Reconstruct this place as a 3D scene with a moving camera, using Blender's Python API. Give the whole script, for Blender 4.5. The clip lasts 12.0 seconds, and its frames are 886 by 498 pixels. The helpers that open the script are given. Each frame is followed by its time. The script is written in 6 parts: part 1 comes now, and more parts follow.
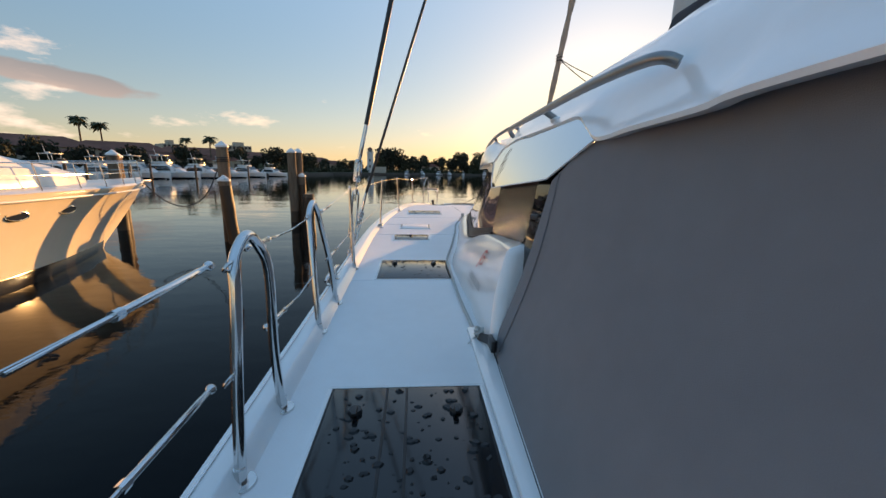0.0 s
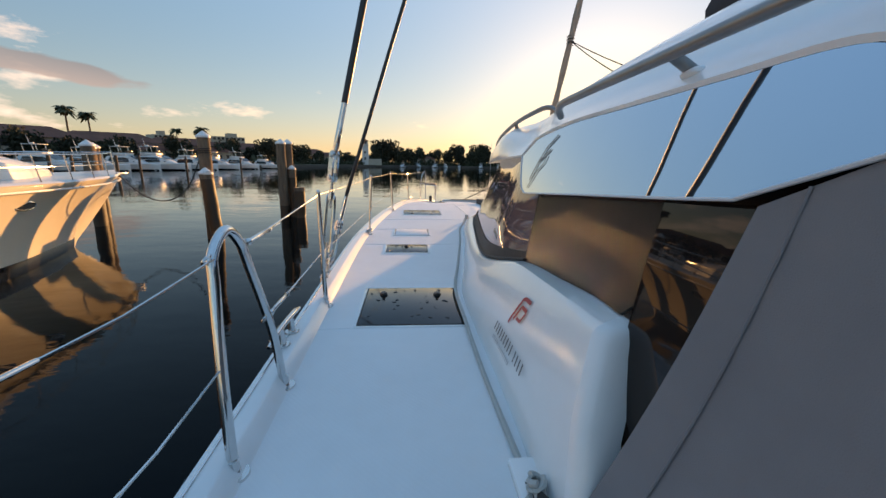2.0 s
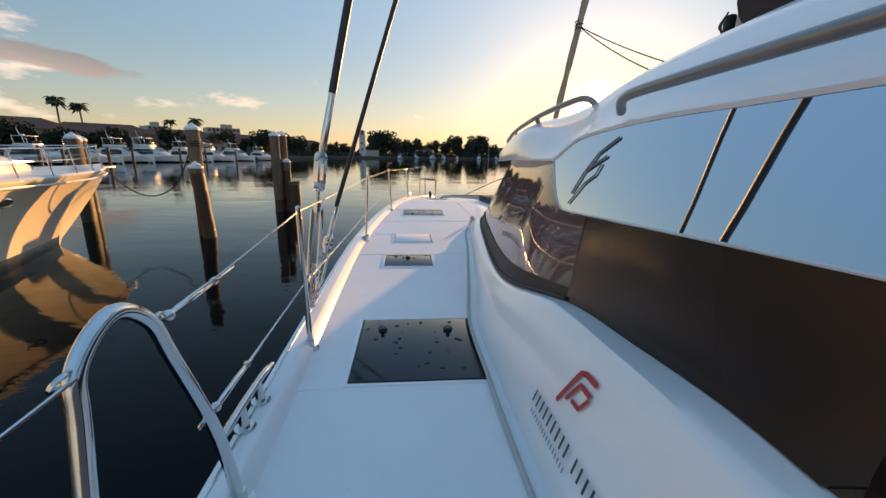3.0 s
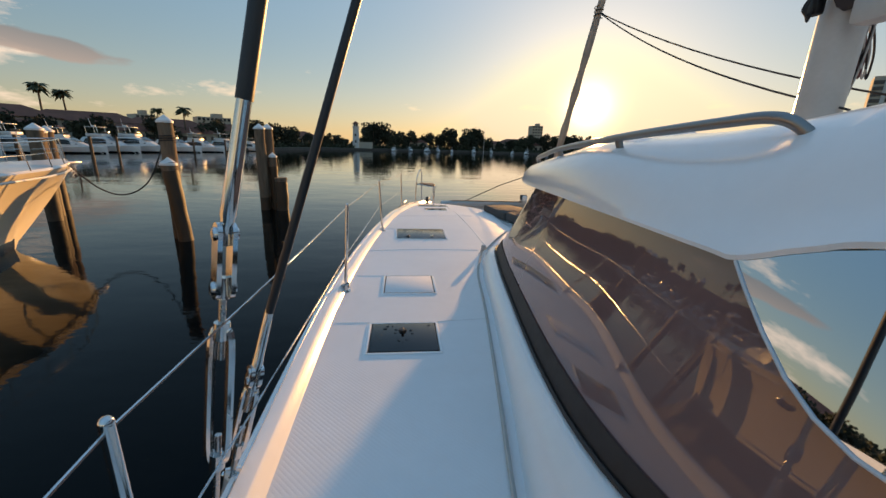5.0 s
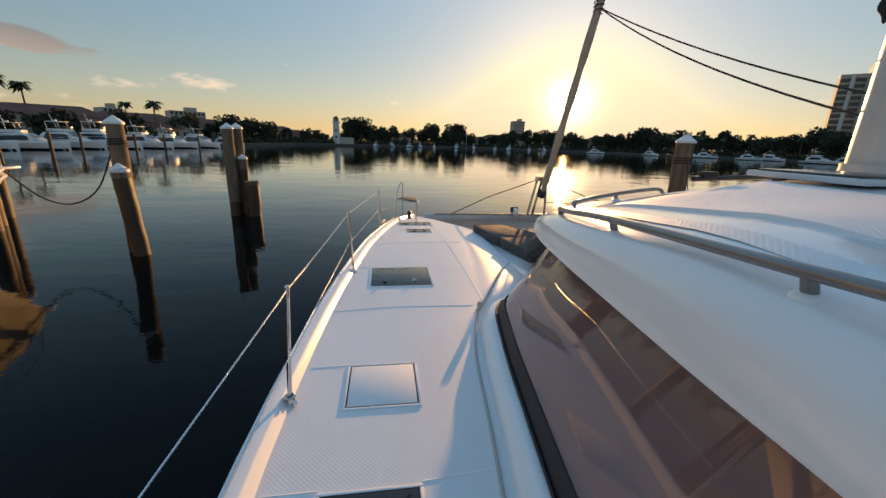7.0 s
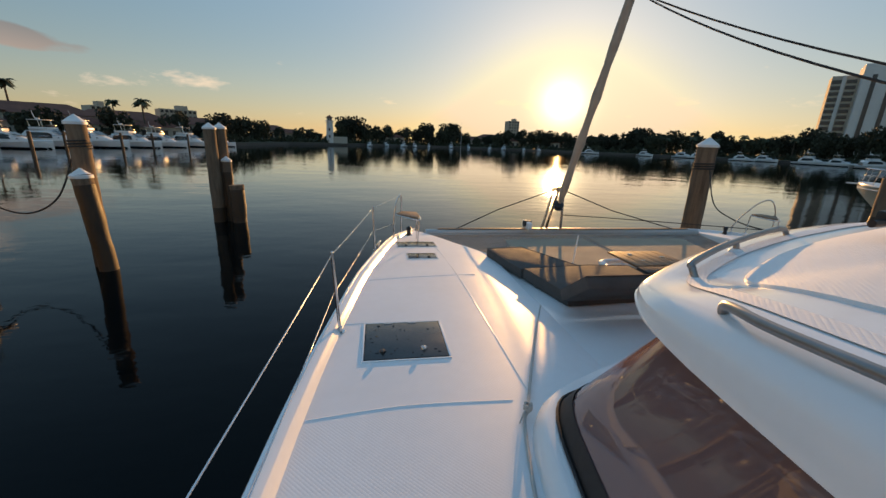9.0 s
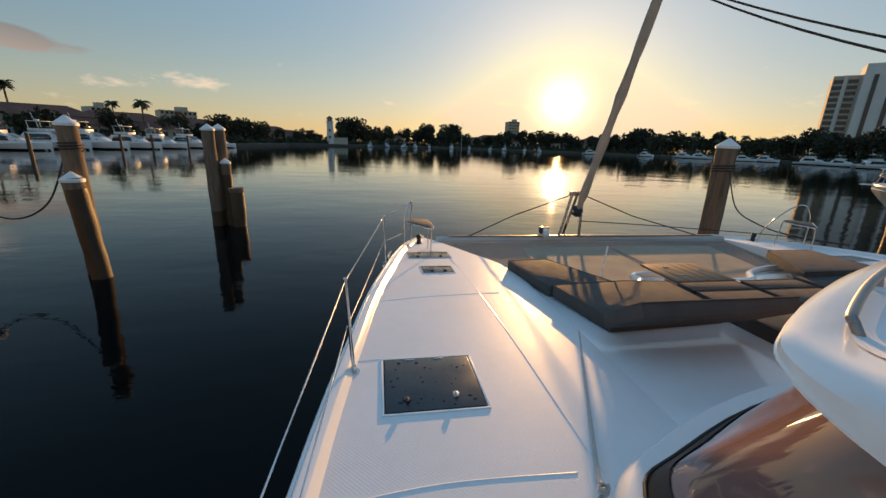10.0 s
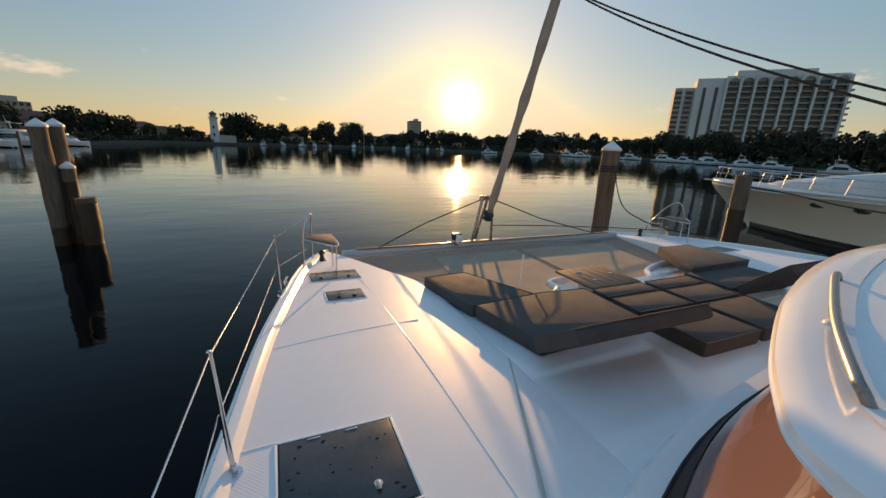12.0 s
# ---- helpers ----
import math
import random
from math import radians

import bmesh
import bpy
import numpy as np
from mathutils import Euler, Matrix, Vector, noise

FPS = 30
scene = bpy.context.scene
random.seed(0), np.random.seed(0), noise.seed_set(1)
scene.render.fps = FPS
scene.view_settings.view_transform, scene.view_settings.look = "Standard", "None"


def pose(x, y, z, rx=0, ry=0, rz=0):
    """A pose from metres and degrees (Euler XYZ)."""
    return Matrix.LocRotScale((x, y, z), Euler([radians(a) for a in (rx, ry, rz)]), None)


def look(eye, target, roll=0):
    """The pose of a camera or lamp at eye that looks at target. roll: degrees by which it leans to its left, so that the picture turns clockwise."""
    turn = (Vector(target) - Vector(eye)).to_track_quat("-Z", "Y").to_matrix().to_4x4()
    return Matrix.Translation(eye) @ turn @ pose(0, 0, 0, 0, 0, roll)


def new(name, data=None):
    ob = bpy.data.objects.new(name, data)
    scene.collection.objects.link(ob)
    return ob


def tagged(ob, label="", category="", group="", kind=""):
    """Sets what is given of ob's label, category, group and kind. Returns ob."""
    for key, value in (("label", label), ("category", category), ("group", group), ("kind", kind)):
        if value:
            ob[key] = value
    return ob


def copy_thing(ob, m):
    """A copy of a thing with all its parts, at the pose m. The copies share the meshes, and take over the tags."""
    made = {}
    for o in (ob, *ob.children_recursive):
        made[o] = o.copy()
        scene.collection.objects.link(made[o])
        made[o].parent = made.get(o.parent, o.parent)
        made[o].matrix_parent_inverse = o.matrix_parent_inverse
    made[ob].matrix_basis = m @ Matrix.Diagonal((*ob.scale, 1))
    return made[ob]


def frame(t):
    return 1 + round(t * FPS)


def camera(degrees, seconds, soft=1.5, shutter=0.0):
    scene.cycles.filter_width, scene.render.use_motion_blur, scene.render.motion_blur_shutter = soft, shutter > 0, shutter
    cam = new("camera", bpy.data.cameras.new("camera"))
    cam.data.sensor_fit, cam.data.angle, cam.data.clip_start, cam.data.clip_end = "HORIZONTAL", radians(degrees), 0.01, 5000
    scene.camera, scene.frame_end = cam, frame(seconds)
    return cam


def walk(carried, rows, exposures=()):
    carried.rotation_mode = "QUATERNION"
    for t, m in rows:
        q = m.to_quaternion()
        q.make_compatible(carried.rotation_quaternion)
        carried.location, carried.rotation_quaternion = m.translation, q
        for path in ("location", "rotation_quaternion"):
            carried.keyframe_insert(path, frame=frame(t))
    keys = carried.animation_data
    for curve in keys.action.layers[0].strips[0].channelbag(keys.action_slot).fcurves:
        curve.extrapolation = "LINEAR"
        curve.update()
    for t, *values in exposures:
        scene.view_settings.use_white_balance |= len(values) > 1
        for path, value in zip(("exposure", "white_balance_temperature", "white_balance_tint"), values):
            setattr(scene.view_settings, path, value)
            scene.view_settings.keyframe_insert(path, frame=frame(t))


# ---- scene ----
cam = camera(98.5, 12.0)
PATH = [
    (0, (0.048, 0.826, 0.855), (0.196, 2.778, 0.446), 1.1),
    (0.5, (0.036, 1.059, 0.868), (0.181, 3.01, 0.456), 0.6),
    (1, (0.049, 1.3, 0.883), (0.196, 3.25, 0.464), 0.5),
    (1.5, (0.042, 1.554, 0.891), (0.206, 3.501, 0.463), 1.2),
    (2, (0.041, 1.799, 0.876), (0.211, 3.741, 0.43), 1.3),
    (2.5, (0.008, 2.058, 0.896), (0.185, 3.995, 0.43), 1.5),
    (3, (0.005, 2.305, 0.945), (0.186, 4.236, 0.456), 1.2),
    (3.2, (0.007, 2.419, 0.957), (0.193, 4.347, 0.46), 1.3),
    (4.8, (-0.019, 3.398, 1.1), (0.19, 5.32, 0.587), 2.6),
    (5, (-0.007, 3.481, 1.149), (0.207, 5.399, 0.625), 1.9),
    (5.5, (0.028, 3.741, 1.244), (0.249, 5.654, 0.704), 1.9),
    (6, (-0.004, 3.988, 1.334), (0.235, 5.898, 0.792), 2.2),
    (6.5, (0.013, 4.222, 1.393), (0.282, 6.128, 0.848), 1.9),
    (7, (0.076, 4.508, 1.436), (0.376, 6.409, 0.891), 2.0),
    (7.2, (0.121, 4.609, 1.434), (0.415, 6.513, 0.897), 1.5),
    (8.8, (0.105, 5.587, 1.525), (0.424, 7.485, 0.981), 1.4),
    (9, (0.051, 5.72, 1.532), (0.38, 7.615, 0.986), 2.2),
    (9.5, (-0.039, 5.994, 1.54), (0.289, 7.89, 0.994), 2.1),
    (10, (-0.088, 6.267, 1.543), (0.24, 8.164, 1.0), 2.1),
    (10.5, (-0.028, 6.546, 1.565), (0.304, 8.443, 1.024), 2.2),
    (11, (0.01, 6.732, 1.577), (0.353, 8.627, 1.037), 2.3),
    (11.5, (0.022, 6.802, 1.607), (0.55, 8.656, 1.073), 2.4),
    (12, (0.022, 6.822, 1.621), (0.801, 8.586, 1.091), 2.4),
]
walk(cam, [(t, look(eye, target, roll)) for t, eye, target, roll in PATH],
     exposures=[(0.0, 1.0, 7400, 18), (2.5, 0.98, 7400, 18), (5.0, 0.70, 7500, 14), (7.0, 0.68, 7500, 14), (9.0, 0.58, 7400, 13), (12.0, 0.58, 7400, 13)])

# ---------- light ----------
SUN_AZ, SUN_EL = radians(25.5), radians(5.6)
SUN_DIR = Vector((math.sin(SUN_AZ) * math.cos(SUN_EL), math.cos(SUN_AZ) * math.cos(SUN_EL), math.sin(SUN_EL)))
WATER = -2.45


def build_world():
    w = bpy.data.worlds.new("evening_sky")
    scene.world = w
    w.use_nodes = True
    nt = w.node_tree
    nt.nodes.clear()
    N, L = nt.nodes.new, nt.links.new

    def mth(op, a, b=None, c=None):
        n = N("ShaderNodeMath")
        n.operation = op
        for i, v in enumerate((a, b, c)):
            if v is None:
                continue
            if isinstance(v, (int, float)):
                n.inputs[i].default_value = v
            else:
                L(v, n.inputs[i])
        return n.outputs[0]

    out, bg = N("ShaderNodeOutputWorld"), N("ShaderNodeBackground")
    sky = N("ShaderNodeTexSky")
    sky.sky_type, sky.sun_disc = "NISHITA", False
    sky.sun_elevation, sky.sun_rotation = SUN_EL, SUN_AZ
    sky.altitude, sky.air_density, sky.dust_density, sky.ozone_density = 0, 1.0, 0.5, 3.0
    tc, sep, nrm = N("ShaderNodeTexCoord"), N("ShaderNodeSeparateXYZ"), N("ShaderNodeVectorMath")
    nrm.operation = "NORMALIZE"
    L(tc.outputs["Generated"], nrm.inputs[0])
    L(nrm.outputs[0], sep.inputs[0])
    dx, dy, dz_ = sep.outputs
    az = mth("ARCTAN2", dx, dy)
    el = mth("ARCSINE", dz_)
    # small cumulus low over the horizon, denser astern
    cv = N("ShaderNodeCombineXYZ")
    L(mth("MULTIPLY", az, 6.0), cv.inputs[0])
    L(mth("MULTIPLY", el, 17.0), cv.inputs[1])
    n1 = N("ShaderNodeTexNoise")
    n1.inputs["Scale"].default_value, n1.inputs["Detail"].default_value, n1.inputs["Roughness"].default_value = 1.0, 7, 0.6
    L(cv.outputs[0], n1.inputs["Vector"])
    back = mth("MULTIPLY", mth("MAXIMUM", mth("MULTIPLY", dy, -1.0), 0.0), 0.13)
    low = mth("MULTIPLY", mth("ABSOLUTE", mth("SUBTRACT", el, 0.09)), 1.1)
    left = mth("MULTIPLY", mth("POWER", 2.718, mth("MULTIPLY", mth("POWER", mth("ABSOLUTE", mth("DIVIDE", mth("ADD", az, 0.80), 0.16)), 2.0), -1.0)), 0.12)
    cov = mth("ADD", mth("ADD", mth("SUBTRACT", n1.outputs["Fac"], low), back), left)
    cum = N("ShaderNodeMapRange")
    cum.inputs["From Min"].default_value, cum.inputs["From Max"].default_value = 0.565, 0.72
    L(cov, cum.inputs["Value"])
    # one long lens-shaped cloud
    a2 = mth("DIVIDE", mth("ADD", az, 0.70), 0.17)
    line = mth("SUBTRACT", el, mth("SUBTRACT", 0.147, mth("MULTIPLY", mth("ADD", az, 0.70), 0.10)))
    e2 = mth("DIVIDE", line, 0.019)
    n2 = N("ShaderNodeTexNoise")
    n2.inputs["Scale"].default_value, n2.inputs["Detail"].default_value = 2.2, 6
    L(cv.outputs[0], n2.inputs["Vector"])
    body = mth("SUBTRACT", mth("ADD", 1.0, mth("MULTIPLY", mth("SUBTRACT", n2.outputs["Fac"], 0.5), 1.6)),
               mth("ADD", mth("POWER", mth("ABSOLUTE", a2), 2.0), mth("POWER", mth("ABSOLUTE", e2), 2.0)))
    lens = N("ShaderNodeMapRange")
    lens.inputs["From Min"].default_value, lens.inputs["From Max"].default_value = 0.0, 0.40
    L(body, lens.inputs["Value"])
    # brightness towards the sun
    dot = N("ShaderNodeVectorMath")
    dot.operation = "DOT_PRODUCT"
    L(nrm.outputs[0], dot.inputs[0])
    dot.inputs[1].default_value = SUN_DIR
    d01 = mth("MAXIMUM", dot.outputs["Value"], 0.0)
    warm = N("ShaderNodeMix")
    warm.data_type = "RGBA"
    L(mth("POWER", d01, 3.0), warm.inputs["Factor"])
    warm.inputs[6].default_value, warm.inputs[7].default_value = (5.6, 4.6, 3.9, 1), (6.8, 5.2, 3.2, 1)
    lenscol = N("ShaderNodeMix")
    lenscol.data_type = "RGBA"
    g = N("ShaderNodeMapRange")
    g.inputs["From Min"].default_value, g.inputs["From Max"].default_value = -1.0, 1.0
    L(e2, g.inputs["Value"])
    L(g.outputs[0], lenscol.inputs["Factor"])
    lenscol.inputs[6].default_value, lenscol.inputs[7].default_value = (2.3, 1.9, 1.75, 1), (1.35, 1.35, 1.42, 1)
    soft = N("ShaderNodeGamma")
    soft.inputs["Gamma"].default_value = 0.66
    L(sky.outputs[0], soft.inputs["Color"])
    cap = N("ShaderNodeVectorMath")
    cap.operation = "MINIMUM"
    cap.inputs[1].default_value = (4.3, 3.75, 3.0)
    L(soft.outputs[0], cap.inputs[0])
    # upper sky raised above the sky model's, as added fill light on the deck
    rich = N("ShaderNodeHueSaturation")
    rich.inputs["Saturation"].default_value = 1.15
    L(cap.outputs[0], rich.inputs["Color"])
    lift = N("ShaderNodeVectorMath")
    lift.operation = "SCALE"
    L(rich.outputs[0], lift.inputs[0])
    L(mth("ADD", 1.24, mth("MULTIPLY", mth("POWER", mth("MAXIMUM", dz_, 0.0), 1.8), 2.8)), lift.inputs["Scale"])
    # warm haze low over the horizon
    haze = N("ShaderNodeMix")
    haze.data_type = "RGBA"
    L(mth("MULTIPLY", mth("POWER", 2.718, mth("MULTIPLY", mth("MAXIMUM", el, 0.0), -13.0)), mth("ADD", 0.34, mth("MULTIPLY", mth("POWER", d01, 2.0), 0.25))), haze.inputs[0])
    L(lift.outputs[0], haze.inputs[6])
    haze.inputs[7].default_value = (4.6, 3.3, 2.05, 1)
    m1, m2 = N("ShaderNodeMix"), N("ShaderNodeMix")
    for m, f, a, b in ((m1, cum.outputs[0], haze.outputs[2], warm.outputs[2]), (m2, lens.outputs[0], m1.outputs[2], lenscol.outputs[2])):
        m.data_type = "RGBA"
        L(mth("MULTIPLY", f, 0.85), m.inputs["Factor"])
        L(a, m.inputs[6])
        L(b, m.inputs[7])
    # the sun's own disc and its aureole
    glow = mth("ADD", mth("MULTIPLY", mth("POWER", d01, 9000.0), 260.0), mth("ADD", mth("MULTIPLY", mth("POWER", d01, 900.0), 12.0), mth("MULTIPLY", mth("POWER", d01, 60.0), 0.7)))
    gcol = N("ShaderNodeVectorMath")
    gcol.operation = "SCALE"
    gcol.inputs[0].default_value = (1.0, 0.80, 0.46)
    L(glow, gcol.inputs["Scale"])
    add = N("ShaderNodeVectorMath")
    add.operation = "ADD"
    L(m2.outputs[2], add.inputs[0])
    L(gcol.outputs[0], add.inputs[1])
    L(add.outputs[0], bg.inputs["Color"])
    bg.inputs["Strength"].default_value = 0.12
    L(bg.outputs[0], out.inputs["Surface"])


build_world()
sun_lamp = new("sun", bpy.data.lights.new("sun", "SUN"))
sun_lamp.data.energy, sun_lamp.data.angle, sun_lamp.data.color = 4.2, radians(0.6), (1.0, 0.55, 0.20)
sun_lamp.matrix_world = look(SUN_DIR * 60, (0, 0, 0))


# ---------- materials ----------
def material(name, colour, rough=0.5, metal=0.0, colour2=None, scale=8.0, bump=0.0, bump_scale=60.0, coat=0.0, ior=1.5, rough2=None,
             stretch=(1, 1, 1), detail=6, random_tint=0.0, spec=0.5):
    """Two scales of noise on colour and roughness, and a fine relief."""
    m = bpy.data.materials.new(name)
    m.use_nodes = True
    nt = m.node_tree
    N, L = nt.nodes.new, nt.links.new
    p = nt.nodes["Principled BSDF"]
    p.inputs["Metallic"].default_value, p.inputs["IOR"].default_value = metal, ior
    p.inputs["Coat Weight"].default_value, p.inputs["Coat Roughness"].default_value = coat, 0.06
    p.inputs["Specular IOR Level"].default_value = spec
    tc, mp = N("ShaderNodeTexCoord"), N("ShaderNodeMapping")
    mp.inputs["Scale"].default_value = stretch
    L(tc.outputs["Object"], mp.inputs["Vector"])
    big, fine = N("ShaderNodeTexNoise"), N("ShaderNodeTexNoise")
    for n, s, d in ((big, scale, detail), (fine, scale * 9, 3)):
        n.inputs["Scale"].default_value, n.inputs["Detail"].default_value = s, d
        L(mp.outputs[0], n.inputs["Vector"])
    both = N("ShaderNodeMath")
    both.operation = "MULTIPLY_ADD"
    L(fine.outputs["Fac"], both.inputs[0])
    both.inputs[1].default_value = 0.4
    L(big.outputs["Fac"], both.inputs[2])
    ramp = N("ShaderNodeMapRange")
    ramp.inputs["From Min"].default_value, ramp.inputs["From Max"].default_value = 0.45, 0.95
    L(both.outputs[0], ramp.inputs["Value"])
    mix = N("ShaderNodeMix")
    mix.data_type = "RGBA"
    mix.inputs[6].default_value = (*colour, 1)
    mix.inputs[7].default_value = (*(colour2 or [c * 0.86 for c in colour]), 1)
    L(ramp.outputs[0], mix.inputs["Factor"])
    top = mix.outputs[2]
    if random_tint:
        info, hs = N("ShaderNodeObjectInfo"), N("ShaderNodeHueSaturation")
        mr = N("ShaderNodeMapRange")
        mr.inputs["To Min"].default_value, mr.inputs["To Max"].default_value = 1 - random_tint, 1 + random_tint
        L(info.outputs["Random"], mr.inputs["Value"])
        L(mr.outputs[0], hs.inputs["Value"])
        L(top, hs.inputs["Color"])
        top = hs.outputs[0]
    L(top, p.inputs["Base Color"])
    rr = N("ShaderNodeMapRange")
    rr.inputs["To Min"].default_value, rr.inputs["To Max"].default_value = rough, rough2 if rough2 is not None else min(1, rough * 1.25 + 0.01)
    L(big.outputs["Fac"], rr.inputs["Value"])
    L(rr.outputs[0], p.inputs["Roughness"])
    if bump:
        b, bn = N("ShaderNodeBump"), N("ShaderNodeTexNoise")
        bn.inputs["Scale"].default_value, bn.inputs["Detail"].default_value = bump_scale, 4
        L(mp.outputs[0], bn.inputs["Vector"])
        b.inputs["Strength"].default_value, b.inputs["Distance"].default_value = bump, 0.01
        L(bn.outputs["Fac"], b.inputs["Height"])
        L(b.outputs[0], p.inputs["Normal"])
    return m


GEL = material("white_gelcoat", (0.82, 0.82, 0.81), 0.16, colour2=(0.77, 0.77, 0.76), scale=1.6, coat=0.3, bump=0.02, bump_scale=3)
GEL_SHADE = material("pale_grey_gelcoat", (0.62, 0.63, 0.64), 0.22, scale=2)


def nonslip(name="nonslip_deck", pitch=62, depth=0.11):
    """White moulded deck with a fine diamond tread."""
    m = material(name, (0.80, 0.80, 0.795), 0.42, colour2=(0.74, 0.74, 0.735), scale=1.2, rough2=0.55, spec=0.35)
    nt = m.node_tree
    N, L = nt.nodes.new, nt.links.new
    p = nt.nodes["Principled BSDF"]
    tc = N("ShaderNodeTexCoord")
    mp = N("ShaderNodeMapping")
    mp.inputs["Rotation"].default_value = (0, 0, radians(45))
    L(tc.outputs["Object"], mp.inputs["Vector"])
    v = N("ShaderNodeTexVoronoi")
    v.inputs["Scale"].default_value, v.inputs["Randomness"].default_value = pitch, 0
    L(mp.outputs[0], v.inputs["Vector"])
    r = N("ShaderNodeMapRange")
    r.inputs["From Min"].default_value, r.inputs["From Max"].default_value = 0.3, 0.6
    r.inputs["To Min"].default_value, r.inputs["To Max"].default_value = 1, 0
    L(v.outputs["Distance"], r.inputs["Value"])
    b = N("ShaderNodeBump")
    b.inputs["Strength"].default_value, b.inputs["Distance"].default_value = depth, 0.003
    L(r.outputs[0], b.inputs["Height"])
    L(b.outputs[0], p.inputs["Normal"])
    return m


DECK = nonslip()
TREAD = nonslip("roof_tread", 66, 0.25)
STEEL = material("polished_steel", (0.72, 0.71, 0.70), 0.07, 1.0, scale=14, rough2=0.16)
STEEL_DULL = material("brushed_steel", (0.50, 0.49, 0.48), 0.24, 1.0, scale=20)
RAIL_GREY = material("anodised_rail", (0.30, 0.29, 0.28), 0.32, 0.85, scale=12)
BLACK_ACRYLIC = material("black_acrylic", (0.006, 0.007, 0.008), 0.05, colour2=(0.014, 0.015, 0.016), scale=3, rough2=0.16)
SMOKE_ACRYLIC = material("smoked_acrylic", (0.035, 0.037, 0.037), 0.10, colour2=(0.06, 0.06, 0.058), scale=4, rough2=0.3)
DROP = material("water_drop", (0.012, 0.013, 0.014), 0.02, scale=5, ior=1.33)
BLACK_PLASTIC = material("black_plastic", (0.012, 0.012, 0.013), 0.35, scale=20)
RUBBER = material("black_seal", (0.010, 0.010, 0.011), 0.5, scale=20)
DARK_GLASS = material("tinted_window", (0.165, 0.104, 0.10), 0.015, colour2=(0.18, 0.113, 0.108), scale=0.8, rough2=0.03, ior=1.6, spec=0.6)
SIDE_GLASS = material("black_side_window", (0.010, 0.010, 0.011), 0.26, colour2=(0.014, 0.013, 0.013), scale=0.8, rough2=0.28, ior=1.32)
REAR_GLASS = material("rear_window_glass", (0.016, 0.012, 0.011), 0.015, scale=0.8, rough2=0.03, ior=1.42)
MIRROR = material("mirror_panel", (0.60, 0.66, 0.72), 0.012, 1.0, colour2=(0.58, 0.64, 0.70), scale=1, rough2=0.02)
CANVAS = material("grey_canvas", (0.20, 0.20, 0.21), 0.7, colour2=(0.165, 0.165, 0.175), scale=1.3, bump=0.25, bump_scale=420)
CUSHION = material("charcoal_fabric", (0.088, 0.078, 0.071), 0.8, colour2=(0.068, 0.060, 0.055), scale=5, bump=0.35, bump_scale=300)
TEAK = material("teak", (0.24, 0.13, 0.06), 0.5, colour2=(0.13, 0.065, 0.03), scale=3, stretch=(18, 1.2, 4), bump=0.2, bump_scale=12)
TAN_CLOTH = material("tan_trampoline_cloth", (0.40, 0.31, 0.22), 0.8, colour2=(0.33, 0.25, 0.18), scale=2, bump=0.3, bump_scale=120)
NET = material("trampoline_net", (0.30, 0.29, 0.27), 0.7, scale=10)
ROPE_WHITE = material("pale_webbing", (0.50, 0.49, 0.46), 0.8, scale=30, bump=0.5, bump_scale=200)
ROPE_DARK = material("dark_rope", (0.035, 0.033, 0.032), 0.8, scale=40, bump=0.6, bump_scale=160)
ROPE_RED = material("red_flecked_rope", (0.22, 0.07, 0.05), 0.8, scale=40, colour2=(0.12, 0.09, 0.1))
SHROUD_BLACK = material("black_shroud_cover", (0.018, 0.018, 0.02), 0.38, scale=9)
SAIL = material("furled_sail", (0.40, 0.35, 0.29), 0.75, colour2=(0.30, 0.26, 0.22), scale=4, bump=0.4, bump_scale=30)
ALU = material("painted_mast", (0.50, 0.49, 0.47), 0.3, 0.1, scale=3)
RED = material("red_vinyl", (0.42, 0.02, 0.03), 0.3, scale=9)
INK = material("dark_vinyl", (0.02, 0.02, 0.022), 0.3, scale=9)
GREY_INK = material("grey_vinyl", (0.30, 0.30, 0.31), 0.3, scale=9)
CREAM_HULL = material("cream_hull_paint", (0.78, 0.70, 0.55), 0.12, colour2=(0.73, 0.65, 0.50), scale=0.5, coat=0.4)
BOOT = material("black_boot_stripe", (0.012, 0.012, 0.014), 0.12, scale=3)
YACHT_WHITE = material("yacht_white", (0.70, 0.69, 0.66), 0.22, colour2=(0.58, 0.57, 0.55), scale=0.6, random_tint=0.06)
YACHT_GLASS = material("yacht_window", (0.015, 0.017, 0.02), 0.06, scale=2)
PILE_WOOD = material("weathered_piling", (0.21, 0.15, 0.10), 0.85, colour2=(0.09, 0.062, 0.042), scale=1.6, stretch=(6, 6, 0.7), bump=0.9, bump_scale=9)
PILE_WET = material("wet_piling", (0.030, 0.019, 0.011), 0.5, colour2=(0.065, 0.031, 0.010), scale=2.5, stretch=(3, 3, 1), bump=0.9, bump_scale=14)
CAP_WHITE = material("white_pile_cap", (0.76, 0.75, 0.72), 0.45, scale=5)
LEAF = material("dark_foliage", (0.040, 0.044, 0.022), 0.8, colour2=(0.022, 0.026, 0.013), scale=0.7, random_tint=0.3)
LEAF_PALM = material("palm_foliage", (0.055, 0.070, 0.028), 0.6, colour2=(0.03, 0.04, 0.018), scale=0.8)
TRUNK = material("bark", (0.11, 0.085, 0.06), 0.9, scale=2)
STUCCO = material("pale_stucco", (0.46, 0.40, 0.32), 0.85, colour2=(0.38, 0.33, 0.26), scale=0.15, random_tint=0.12)
STUCCO_WHITE = material("white_stucco", (0.66, 0.64, 0.60), 0.8, scale=0.1)
